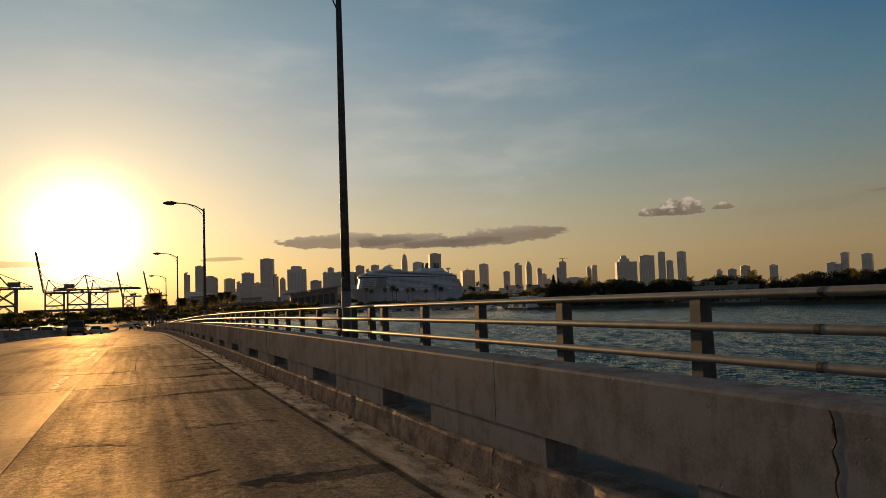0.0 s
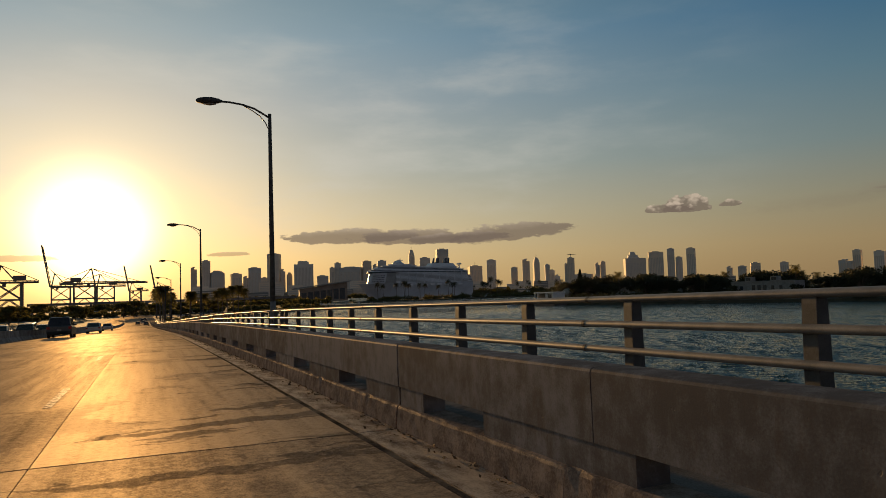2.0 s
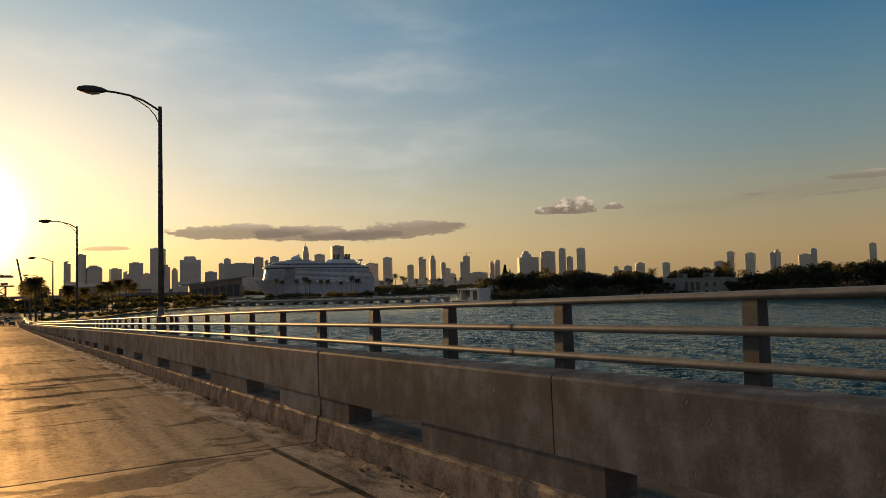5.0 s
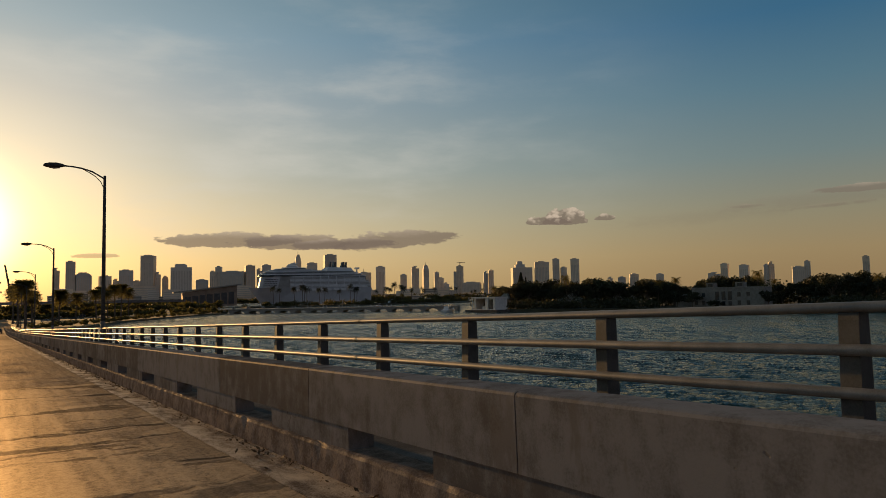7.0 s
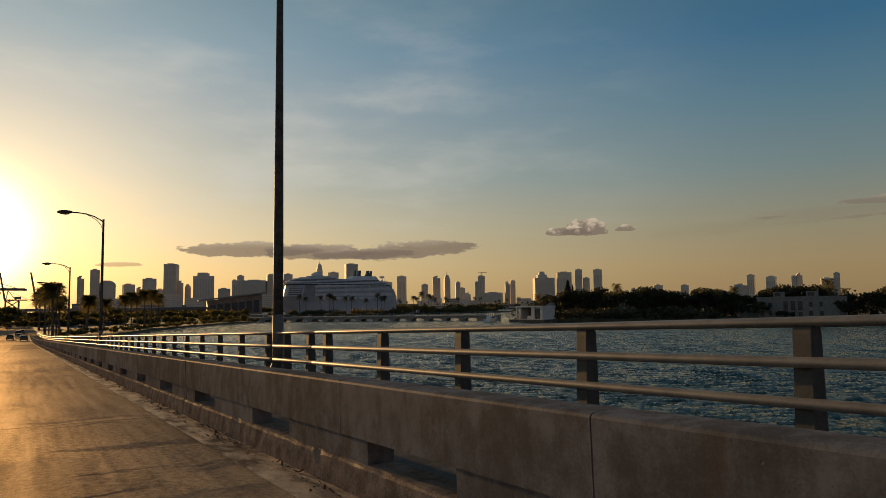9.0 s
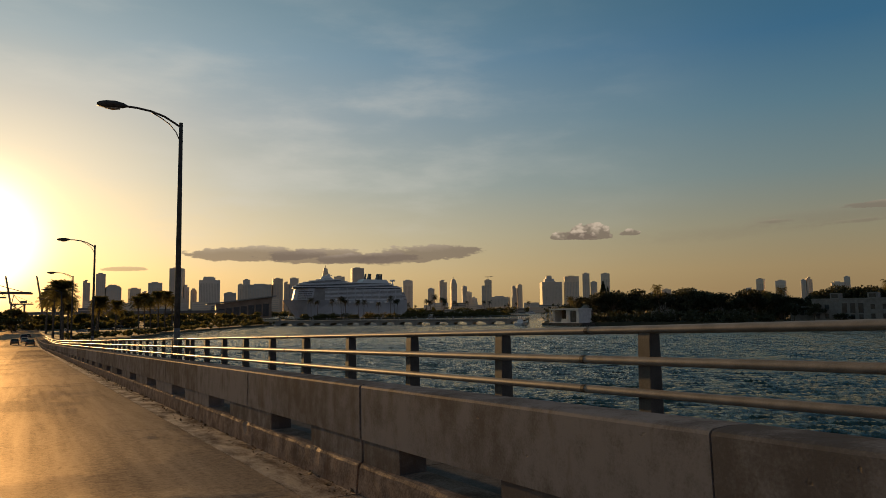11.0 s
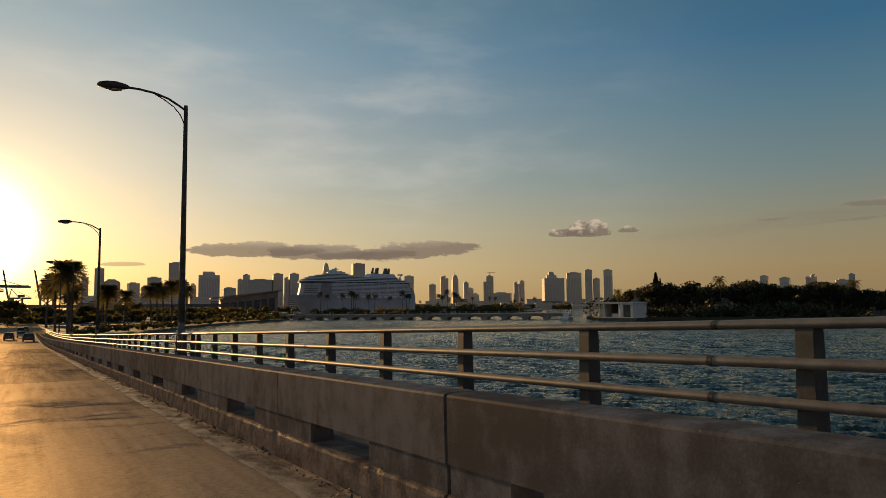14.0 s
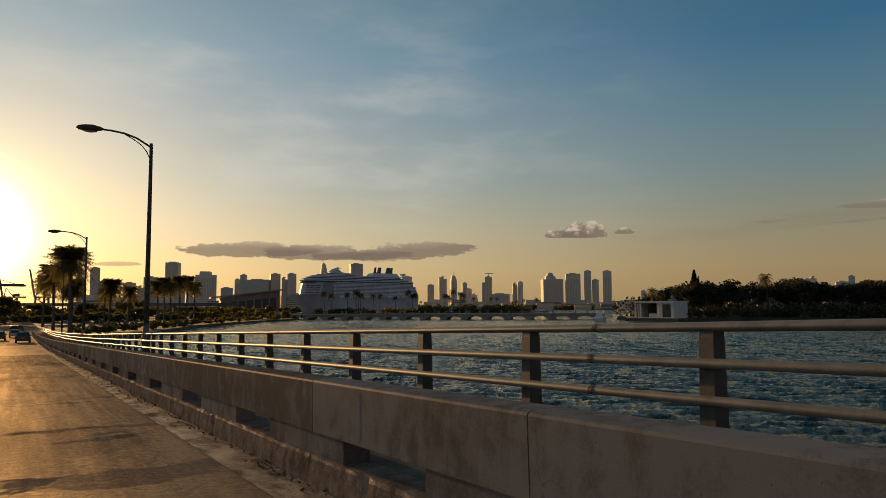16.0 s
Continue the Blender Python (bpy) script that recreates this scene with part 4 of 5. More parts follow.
scatter(slim_palms, [(24.0, 278, -4.7), (26, 283, -4.7), (28.0, 287, -4.7), (30.5, 291, -4.7), (33, 297, -4.7), (36, 303, -4.7), (20, 292, -6.2), (16, 300, -6.6), (9, 292, -6.6)], "shore palms", 25, 0.95, 1.15)


# ---- skyline ----
def tower(x, y, width, height, i):
    rng = random.Random(i * 7 + 3)
    depth = width * rng.uniform(0.7, 1.1)
    face = math.degrees(math.atan2(-x, y)) + rng.uniform(-14, 14)
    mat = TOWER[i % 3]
    shape = SHAPES.get(i, "flat" if i % 4 else "pair")
    b = thing("tower", "distant tall city tower, brown evening haze in its colour", "building", pose(x, y, WATER_Z + 1, 0, 0, face), group="skyline towers")
    w, d = width / 2, depth / 2
    m, r = Mesh(), Mesh()
    h = height - 4
    if shape == "step":
        m.box(-w, -d, 0, w, d, h * 0.93)
        m.box(-w * 0.62, -d * 0.8, h * 0.93, w * 0.55, d * 0.8, h)
    elif shape == "pair":
        m.box(-w, -d, 0, w * 0.15, d, h)
        m.box(w * 0.15, -d * 0.85, 0, w, d * 0.85, h * 0.95)
    elif shape == "dome":
        m.box(-w, -d, 0, w, d, h * 0.88)
        for k in range(5):
            u, v = k / 5, (k + 1) / 5
            m.box(-w * math.sqrt(1 - u * u), -d, h * (0.88 + 0.12 * u), w * math.sqrt(1 - u * u), d, h * (0.88 + 0.12 * v))
    elif shape == "spire":
        m.box(-w, -d, 0, w, d, h * 0.86)
        m.loft([[(-w, -d, h * 0.86), (w, -d, h * 0.86), (w, d, h * 0.86), (-w, d, h * 0.86)], [(-w * 0.6, -d * 0.6, h), (w * 0.6, -d * 0.6, h), (w * 0.6, d * 0.6, h), (-w * 0.6, d * 0.6, h)]])
    else:
        m.box(-w, -d, 0, w, d, h)
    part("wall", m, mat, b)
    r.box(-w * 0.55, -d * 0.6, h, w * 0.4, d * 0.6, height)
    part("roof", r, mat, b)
    if shape in ("spire", "mast"):
        a = Mesh()
        a.tube([(0, 0, height), (0, 0, height + 16)], [0.9, 0.3], 5)
        part("antenna", a, SHADE, b)
    if shape == "crane":
        a = Mesh()
        a.beam((0, 0, height), (0, 0, height + 14), 1.6)
        a.beam((-14, 0, height + 12), (24, 0, height + 12), 1.4)
        part("tower_crane", a, CRANE, b, "tower crane on the unfinished roof")
    cols = max(2, int(width / 6.5))
    pitch = width * 0.96 / cols
    band = Mesh()
    band.box(-pitch * 0.28, -0.3, 4, pitch * 0.28, 0.3, h * 0.84)
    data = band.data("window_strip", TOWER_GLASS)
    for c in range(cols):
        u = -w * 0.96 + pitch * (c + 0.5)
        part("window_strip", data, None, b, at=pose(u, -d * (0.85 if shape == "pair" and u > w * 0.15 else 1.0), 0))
    return b


SHAPES = {2: "dome", 7: "flat", 9: "dome", 10: "step", 12: "flat", 13: "flat", 18: "spire", 20: "flat", 21: "mast", 25: "spire", 30: "crane", 34: "flat", 35: "step", 36: "flat", 37: "flat", 39: "flat"}
TOWERS = [(202, 3321, 26, 151), (254, 3318, 35, 180), (300, 3314, 57, 132), (381, 3306, 43, 120), (423, 3300, 22, 106), (461, 3295, 54, 144), (503, 3289, 32, 99),
          (546, 3282, 52, 206), (582, 3276, 22, 133), (612, 3270, 25, 117), (675, 3258, 86, 167), (758, 3240, 51, 101), (802, 3229, 23, 138), (826, 3223, 26, 158),
          (885, 3207, 98, 136), (953, 3187, 42, 163), (992, 3175, 21, 146), (1021, 3166, 39, 164), (1152, 3120, 26, 207), (1210, 3098, 47, 171), (1284, 3068, 53, 208)]
TOWERS_B = [(1423, 3005, 58, 125), (1493, 2971, 39, 151), (1586, 2921, 29, 113), (1633, 2895, 34, 148), (1674, 2871, 26, 152), (1717, 2846, 21, 121), (1734, 2835, 26, 94),
          (1755, 2822, 26, 70), (1790, 2800, 13, 121), (1809, 2788, 30, 148), (1853, 2758, 81, 71), (1906, 2721, 20, 118), (1926, 2707, 22, 125), (2038, 2623, 88, 134),
          (2032, 2628, 42, 160), (2110, 2565, 63, 158), (2159, 2523, 31, 170), (2185, 2501, 26, 131), (2223, 2467, 35, 168)]
TOWERS_C = [(2335, 2359, 22, 80), (2370, 2323, 33, 80), (2406, 2286, 37, 92), (2481, 2203, 32, 90), (2624, 2028, 49, 88), (2649, 1995, 29, 127), (2694, 1933, 36, 118),
          (2758, 1874, 19, 118), (2770, 1857, 21, 127), (2823, 1771, 45, 105), (2841, 1741, 22, 127), (2939, 1556, 23, 138)]
for i, row in enumerate(TOWERS + TOWERS_B + TOWERS_C):
    tower(*row, i)


# ---- ship ----
def build_ship():
    bow, stern = Vector((228, 787)), Vector((366, 812))
    L = (stern - bow).length
    yaw = math.degrees(math.atan2(stern.y - bow.y, stern.x - bow.x))
    ship = thing("cruise_ship", "large white cruise ship moored across the bay", "ship", pose(bow.x, bow.y, WATER_Z, 0, 0, yaw) @ Matrix.Diagonal((1, 1, 1.13, 1)))
    hull = Mesh()
    rows = []
    for s in (0.0, 0.03, 0.07, 0.12, 0.2, 0.3, 0.6, 0.9, 1.0):
        rake = 16.0 * max(0.0, 1 - s / 0.12)
        top = min(1.0, 0.04 + (s / 0.16) ** 0.7) if s else 0.04
        low = min(1.0, 0.02 + (s / 0.32) ** 1.1)
        x = s * L - 7 * (1 - min(1, s / 0.05))
        rows.append([(x + rake, -13 * low, -1), (x + rake * 0.5, -13 * (0.4 * top + 0.6 * low), 7.5), (x, -13.6 * top, 16.2), (x, 13.6 * top, 16.2), (x + rake * 0.5, 13 * (0.4 * top + 0.6 * low), 7.5), (x + rake, 13 * low, -1)])
    hull.loft(rows)
    part("hull", hull, HULL, ship)

    def plan(s0, s1, inset, nose=9.0):
        a, b, w = s0 * L, s1 * L, 13.5 - inset
        pts = [(a + nose * (1 - math.cos(t)), -w * math.sin(t)) for t in (0.0, 0.35, 0.7, 1.1, 1.5708)]
        return [(x, -y) for x, y in pts[::-1]] + pts[1:] + [(b, -w), (b, w)]

    def tier(name, s0, s1, z0, z1, inset, mat, lean=0.004, label="", nose=9.0):
        m = Mesh()
        m.loft([[(x, y, z0) for x, y in plan(s0, s1, inset, nose)], [(x, y, z1) for x, y in plan(s0 + lean, s1, inset + 0.2, nose)]])
        return part(name, m, mat, ship, label)

    tier("superstructure", 0.09, 0.955, 16.1, 27.6, 1.0, RECESS, 0.0, "balcony decks with shade painted in")
    nose = Mesh()
    pts0 = plan(0.03, 0.3, -0.1, 15.0)[:9]
    nose.loft([[(x, y, 16.2) for x, y in pts0], [(x + 3.0, y, 26.6) for x, y in pts0]])
    front = part("bridge_front", nose, HULL, ship, "pale rounded bridge front")
    port = Mesh()
    port.box(-0.45, -0.4, -0.35, 0.45, 0.4, 0.35)
    pdata = port.data("porthole", SHADE)
    for r in range(4):
        for k in range(9):
            t = 0.5 + 0.11 * k
            x, y = 0.03 * L + 15 * (1 - math.cos(t)) + 0.6 + 0.3 * r * 1.8, -13.55 * math.sin(t)
            part("porthole", pdata, None, front, at=pose(x, y, 18.0 + r * 1.9))
    for k in range(9):
        tier("balcony_deck", 0.20, 0.965 - 0.004 * k, 16.4 + k * 1.22, 17.1 + k * 1.22, 0.0, WHITE, 0.0)
    for k in range(9):
        m = Mesh()
        x = L * (0.28 + 0.075 * k)
        m.box(x, -13.7, 16.3, x + 0.7, -13.3, 27.4)
        part("fin", m, WHITE, ship)
    tier("window_band", 0.038, 0.93, 26.7, 28.0, 0.4, SHADE, 0.003, "dark window band")
    for a, b, z0, z1, ins, nz in ((0.032, 0.95, 28.0, 28.9, 0.0, 14), (0.05, 0.92, 29.6, 30.3, 1.2, 14), (0.075, 0.88, 31.0, 31.7, 2.2, 14), (0.11, 0.86, 32.3, 33.0, 3.4, 13), (0.16, 0.46, 33.5, 34.2, 4.8, 12), (0.22, 0.42, 34.8, 35.6, 6.2, 11)):
        tier("upper_deck", a, b, z0, z1, ins, WHITE, 0.004, "", nz)
        tier("window_band", a + 0.012, b - 0.01, z0 - 0.75, z0, ins + 0.6, SHADE, 0.0, "", nz)
    m = Mesh()
    m.tube([(0.27 * L, 0, 35.5), (0.29 * L, 0, 37.0), (0.33 * L, 0, 37.4), (0.36 * L, 0, 35.6)], [3.0, 4.2, 3.8, 2.4], 10, 0.5)
    part("dome", m, WHITE, ship, "", smooth=True)
    for s, r in ((0.655, 0.8), (0.69, 1.3), (0.77, 1.4), (0.805, 0.9)):
        f = Mesh()
        x = s * L
        f.loft([[(x - 2.4 * r, -2.4, 33), (x + 2 * r, -2.4, 33), (x + 2 * r, 2.4, 33), (x - 2.4 * r, 2.4, 33)], [(x - 0.2, -1.3 * r, 38), (x + 2.0 * r, -1.3 * r, 38), (x + 2.0 * r, 1.3 * r, 38), (x - 0.2, 1.3 * r, 38)],
                [(x + 0.9, -1.1 * r, 42), (x + 2.6 * r, -1.1 * r, 42), (x + 2.6 * r, 1.1 * r, 42), (x + 0.9, 1.1 * r, 42)]])
        part("funnel", f, SHADE, ship, "dark raked funnel")
    f = Mesh()
    f.loft([[(0.60 * L, -6, 33), (0.86 * L, -6, 33), (0.86 * L, 6, 33), (0.60 * L, 6, 33)], [(0.63 * L, -5, 36.4), (0.84 * L, -5, 36.4), (0.84 * L, 5, 36.4), (0.63 * L, 5, 36.4)]])
    part("funnel_base", f, WHITE, ship)
    mast = Mesh()
    mast.tube([(0.33 * L, 0, 37), (0.335 * L, 0, 42)], [0.8, 0.25], 6)
    mast.beam((0.325 * L, -4, 40), (0.325 * L, 4, 40), 0.5)
    mast.beam((0.30 * L, 0, 39.4), (0.36 * L, 0, 39.6), 0.4)
    part("mast", mast, WHITE, ship)
    mast = Mesh()
    mast.tube([(0.92 * L, 0, 29), (0.925 * L, 0, 36)], [1.6, 0.7], 6)
    mast.box(0.91 * L, -2, 35, 0.94 * L, 2, 36.8)
    part("mast", mast, WHITE, ship)
    boat = Mesh()
    boat.loft([[(-3.6, 0, 1.2), (-3.6, 0, 1.6), (-3.6, 0.1, 1.6), (-3.6, 0.1, 1.2)], [(-2.5, -1.1, 0.2), (-2.5, -1.1, 2.2), (-2.5, 1.1, 2.2), (-2.5, 1.1, 0.2)], [(2.5, -1.1, 0.2), (2.5, -1.1, 2.2), (2.5, 1.1, 2.2), (2.5, 1.1, 0.2)], [(3.6, 0, 1.2), (3.6, 0, 1.6), (3.6, 0.1, 1.6), (3.6, 0.1, 1.2)]])
    data = boat.data("lifeboat", WHITE)
    for k in range(9):
        part("lifeboat", data, None, ship, at=pose(L * (0.3 + 0.07 * k), -14.4, 13.0))
    deck_low = Mesh()
    deck_low.loft([[(0.955 * L, -13, 16.1), (1.0 * L, -13, 16.1), (1.0 * L, 13, 16.1), (0.955 * L, 13, 16.1)], [(0.955 * L, -12, 24), (0.975 * L, -12, 24), (0.975 * L, 12, 24), (0.955 * L, 12, 24)]])
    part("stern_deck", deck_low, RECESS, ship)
    for k in range(5):
        m = Mesh()
        m.box(0.95 * L, -13.3, 17.2 + k * 1.5, (0.998 - 0.005 * k) * L, 13.3, 17.8 + k * 1.5)
        part("stern_terrace", m, WHITE, ship)


build_ship()


# ---- low arched bridge ----
def build_low_bridge():
    a, b = Vector((84, 374)), Vector((160, 298))
    L = (b - a).length
    yaw = math.degrees(math.atan2(b.y - a.y, b.x - a.x))
    br = thing("arched_bridge", "low pale concrete bridge with flat arches and white bollards", "bridge", pose(a.x, a.y, WATER_Z, 0, 0, yaw))
    span = L / 15
    arch = Mesh()
    rows = []
    for i in range(13):
        u = i / 12
        zb = 0.25 + 0.75 * math.sqrt(max(0.0, 1 - ((u - 0.5) / 0.36) ** 2)) if abs(u - 0.5) < 0.36 else -1.0
        rows.append([(span * u, -3, zb), (span * u, 3, zb), (span * u, 3, 1.45), (span * u, -3, 1.45)])
    arch.loft(rows)
    data = arch.data("arch", PALE)
    coping = Mesh()
    coping.box(0.01, -3.3, 1.45, span - 0.01, 3.3, 1.95, 0.04)
    cdata = coping.data("coping", PALE)
    bollard = Mesh()
    bollard.box(-0.22, -0.22, 1.95, 0.22, 0.22, 2.9, 0.05)
    bdata = bollard.data("bollard", STUCCO)
    for k in range(15):
        part("arch", data, None, br, at=pose(span * k, 0, 0))
        part("coping", cdata, None, br, at=pose(span * k, 0, 0))
        part("bollard", bdata, None, br, at=pose(span * (k + 0.1), -2.6, 0))
        part("bollard", bdata, None, br, at=pose(span * (k + 0.6), 2.6, 0))


PALE = surface("pale_weathered_concrete", (0.26, 0.24, 0.21), (0.42, 0.40, 0.36), 0.4, 6.0, 0.8)
build_low_bridge()


# ---- waterside pavilion and house ----
def build_pavilion():
    p = thing("pavilion", "open white concrete waterside pavilion on a dark quay", "building", pose(145, 266.6, WATER_Z, 0, 0, -87))
    def box(name, mat, dims, label="", bevel=0.0):
        m = Mesh()
        m.box(*dims, bevel)
        return part(name, m, mat, p, label)
    box("quay", ROCK, (-2.5, -1.2, -0.5, 15.5, 8.0, 0.75), "dark stone quay", 0.05)
    box("floor_slab", LIME, (-0.2, -0.2, 0.75, 13.4, 5.6, 0.95))
    box("roof_slab", LIME, (-0.2, -0.2, 4.75, 13.4, 5.6, 5.25), "", 0.03)
    box("back_wall", INTERIOR_SHADE, (0, 5.1, 0.95, 8.2, 5.4, 4.745), "back wall coloured dark brown for shade")
    box("side_wall", LIME, (0, 1.2, 0.95, 0.3, 5.09, 4.745))
    for x in (0.0, 1.9, 7.6):
        box("column", LIME, (x, 0.0, 0.95, x + 0.35, 0.35, 4.745), "", 0.02)
    box("room_wall", LIME, (8.25, 0.0, 0.95, 9.3, 5.4, 4.745))
    box("room_wall", LIME, (12.1, 0.0, 0.95, 13.2, 5.4, 4.745))
    box("room_wall", LIME, (9.305, 0.3, 0.95, 12.095, 5.4, 4.745))
    box("window", SHADE, (9.4, 0.2, 0.95, 12.0, 0.296, 4.4), "tall dark glazed opening")
    box("counter", LIME, (3.4, 1.8, 0.95, 6.6, 2.6, 1.95), "", 0.04)
    box("ceiling_panel", INTERIOR_SHADE, (0.4, 0.4, 4.62, 8.2, 5.0, 4.74), "soffit coloured dark brown for shade")


def build_house():
    h = thing("waterfront_house", "two-storey white stucco house among dark trees", "house", pose(187.3, 204.5, -4.5, 0, 0, -78))
    m = Mesh()
    m.box(0, 0, 0, 22.5, 6, 6.0, 0.03)
    m.box(-6.5, 1.5, 0, -0.005, 8.5, 4.1, 0.03)
    part("wall", m, STUCCO, h)
    for x in (4.2, 13.4):
        r = Mesh()
        r.box(x, 1.5, 6.0, x + 2.4, 4, 7.6)
        part("roof_turret", r, STUCCO, h)
        w = Mesh()
        w.box(x + 0.4, 1.42, 6.3, x + 2.0, 1.497, 7.3)
        part("window", w, SHADE, h)
    c = Mesh()
    c.box(-0.15, -0.15, 5.7, 22.65, -0.003, 6.15)
    part("cornice", c, STUCCO, h)
    win = Mesh()
    win.box(-0.5, -0.06, 0, 0.5, 0.02, 1.3)
    wd = win.data("window", SHADE)
    tall = Mesh()
    tall.box(-0.6, -0.06, 0, 0.6, 0.02, 2.6)
    td = tall.data("window", SHADE)
    for x in (1.4, 3.8, 15.0, 17.8):
        part("window", wd, None, h, at=pose(x, 0, 3.2))
        part("window", wd, None, h, at=pose(x, 0, 0.7))
    for x in (8.2, 10.2, 12.2):
        part("window", td, None, h, at=pose(x, 0, 2.2))
        part("window", wd, None, h, at=pose(x, 0, 0.5))
    for x in (-5.4, -3.2, -1.2):
        part("window", wd, None, h, at=pose(x, 1.5, 1.6))


build_pavilion()
build_house()


# ---- container cranes ----
def make_crane(label):
    c = thing("container_crane", label, "crane")
    for x in (-12, 12):
        for y in (-8, 8):
            leg = Mesh()
            leg.beam((x, y, 0), (x, y, 30), 1.6)
            part("leg", leg, CRANE, c)
    ties = []
    for x in (-12, 12):
        ties += [((x, -8, 12), (x, 8, 12), 1.3), ((x, -8, 30), (x, 8, 30), 1.4)]
    for y in (-8, 8):
        ties += [((-12, y, 12), (12, y, 12), 1.4), ((-12, y, 12), (12, y, 30), 0.8), ((12, y, 12), (-12, y, 30), 0.8), ((-12, y, 2), (0, y, 12), 0.7), ((12, y, 2), (0, y, 12), 0.7)]
    for p, q, w in ties:
        brace = Mesh()
        brace.beam(p, q, w)
        part("brace", brace, CRANE, c)
    g = Mesh()
    for y in (-2.6, 2.6):
        g.beam((-28, y, 31), (14, y, 31), 1.6)
        g.beam((-28, y, 33.2), (14, y, 33.2), 0.5)
    for x in range(-28, 15, 4):
        g.beam((x, -2.6, 31), (x, 2.6, 31), 0.6)
        g.beam((x, -2.6, 31), (x, -2.6, 33.2), 0.4)
    part("girder", g, CRANE, c)
    k = Mesh()
    k.box(-16, -3.6, 33.5, -4, 3.6, 38.5, 0.3)
    part("machinery_house", k, CRANE, c)
    cab = Mesh()
    cab.box(3, -1.5, 26.5, 6.5, 1.5, 30, 0.2)
    part("operator_cab", cab, CRANE, c)
    f = Mesh()
    for y in (-3.4, 3.4):
        f.beam((12, y, 30), (8, y * 0.3, 50), 1.1)
        f.beam((-8, y, 30), (8, y * 0.3, 50), 0.8)
    f.beam((8, 0, 50), (-28, 0, 33), 0.5)
    part("apex_frame", f, CRANE, c)
    return c


def crane_boom(c, raised):
    b = Mesh()
    a = radians(80 if raised else 0)
    u = Vector((math.cos(a), 0, math.sin(a)))
    w = Vector((-math.sin(a), 0, math.cos(a)))
    root = Vector((14, 0, 31))
    for y in (-2.2, 2.2):
        off = Vector((0, y, 0))
        b.beam(root + off, root + u * 60 + off, 1.5)
        b.beam(root + off + w * 2, root + u * 58 + off + w * 1.4, 0.6)
        for k in range(0, 60, 6):
            b.beam(root + off + u * k, root + off + u * (k + 3) + w * 1.8, 0.35)
    b.beam((8, 0, 50), root + u * 32, 0.5)
    if not raised:
        b.beam((8, 0, 50), root + u * 56, 0.5)
    part("boom", b, CRANE, c)


def place_by_bearing(az, dist, z, rz):
    a = radians(az)
    return pose(dist * math.sin(a), 27 + dist * math.cos(a), z, 0, 0, rz)


for az, dist, raised, rz in ((-8.7, 900, False, 182), (-5.5, 1150, True, 186), (-4.0, 1000, False, 4), (-2.6, 1200, False, 182), (-0.6, 1790, True, 186), (1.2, 1790, True, 186)):
    c = make_crane("steel container crane with its boom " + ("raised" if raised else "lowered") + " against the sun")
    crane_boom(c, raised)
    tagged(c, group="container cranes")
    c.matrix_basis = place_by_bearing(az, dist, -4.7, rz)


# ---- far shore ----
def green_band(name, line, count, size, rz, label, seed, mat=None):
    """A belt of far foliage that nobody could count, as one mesh."""
    rng = np.random.default_rng(seed)
    m = Mesh()
    for x, y, z in along(line, count, rz[0], seed, 0):
        h = rz[1] * (0.5 + 0.8 * float(rng.random()))
        leaf_cloud(m, rng, (x, y, -4.5 + h * 0.5), (rz[1] * 0.8, rz[1] * 0.8, h * 0.55), 60, size * 0.66)
    return tagged(part(name, m, mat or LEAF), label, "trees", kind="stuff")


green_band("shore_shrubs", [(5, 222), (18, 246), (26, 268), (38, 294), (57, 327), (83, 366)], 110, 0.4, (1.6, 0.9), "dense dark shrubs along the shore", 31)
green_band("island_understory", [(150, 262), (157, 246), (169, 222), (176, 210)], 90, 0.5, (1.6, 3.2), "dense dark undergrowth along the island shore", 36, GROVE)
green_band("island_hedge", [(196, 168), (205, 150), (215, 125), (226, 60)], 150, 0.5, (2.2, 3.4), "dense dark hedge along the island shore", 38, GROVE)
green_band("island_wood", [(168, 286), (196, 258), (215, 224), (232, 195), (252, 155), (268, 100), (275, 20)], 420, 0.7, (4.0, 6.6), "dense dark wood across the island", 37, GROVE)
green_band("shore_wood", [(-90, 300), (-30, 340), (20, 360), (70, 372)], 260, 0.9, (10, 1.9), "dense dark wood behind the approach road", 32)
green_band("far_wood", [(-60, 640), (60, 560), (120, 540)], 160, 1.4, (14, 4.2), "far dark wood behind the shore", 33)
green_band("pier_shrubs", [(165, 575), (320, 585), (400, 650)], 170, 0.9, (5, 3.6), "dark clipped shrubs on the pier", 34)
green_band("city_shore_wood", [(60, 1420), (450, 1330), (700, 1275)], 300, 2.6, (16, 7.0), "far belt of trees below the city", 39)
green_band("bay_wood", [(430, 1260), (760, 1190), (1000, 1090), (1250, 960), (1500, 760)], 420, 2.6, (22, 9.0), "far belt of trees along the bay", 35)
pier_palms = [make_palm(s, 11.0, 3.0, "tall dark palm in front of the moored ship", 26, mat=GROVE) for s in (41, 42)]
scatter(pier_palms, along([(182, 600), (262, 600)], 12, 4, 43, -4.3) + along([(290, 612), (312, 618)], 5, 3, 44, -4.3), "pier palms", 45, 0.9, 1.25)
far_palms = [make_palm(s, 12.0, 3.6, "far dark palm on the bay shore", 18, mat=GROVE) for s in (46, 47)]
scatter(far_palms, along([(430, 1200), (700, 1140), (800, 1110)], 22, 8, 48, -4.3), "bay palms", 49, 0.9, 1.4)


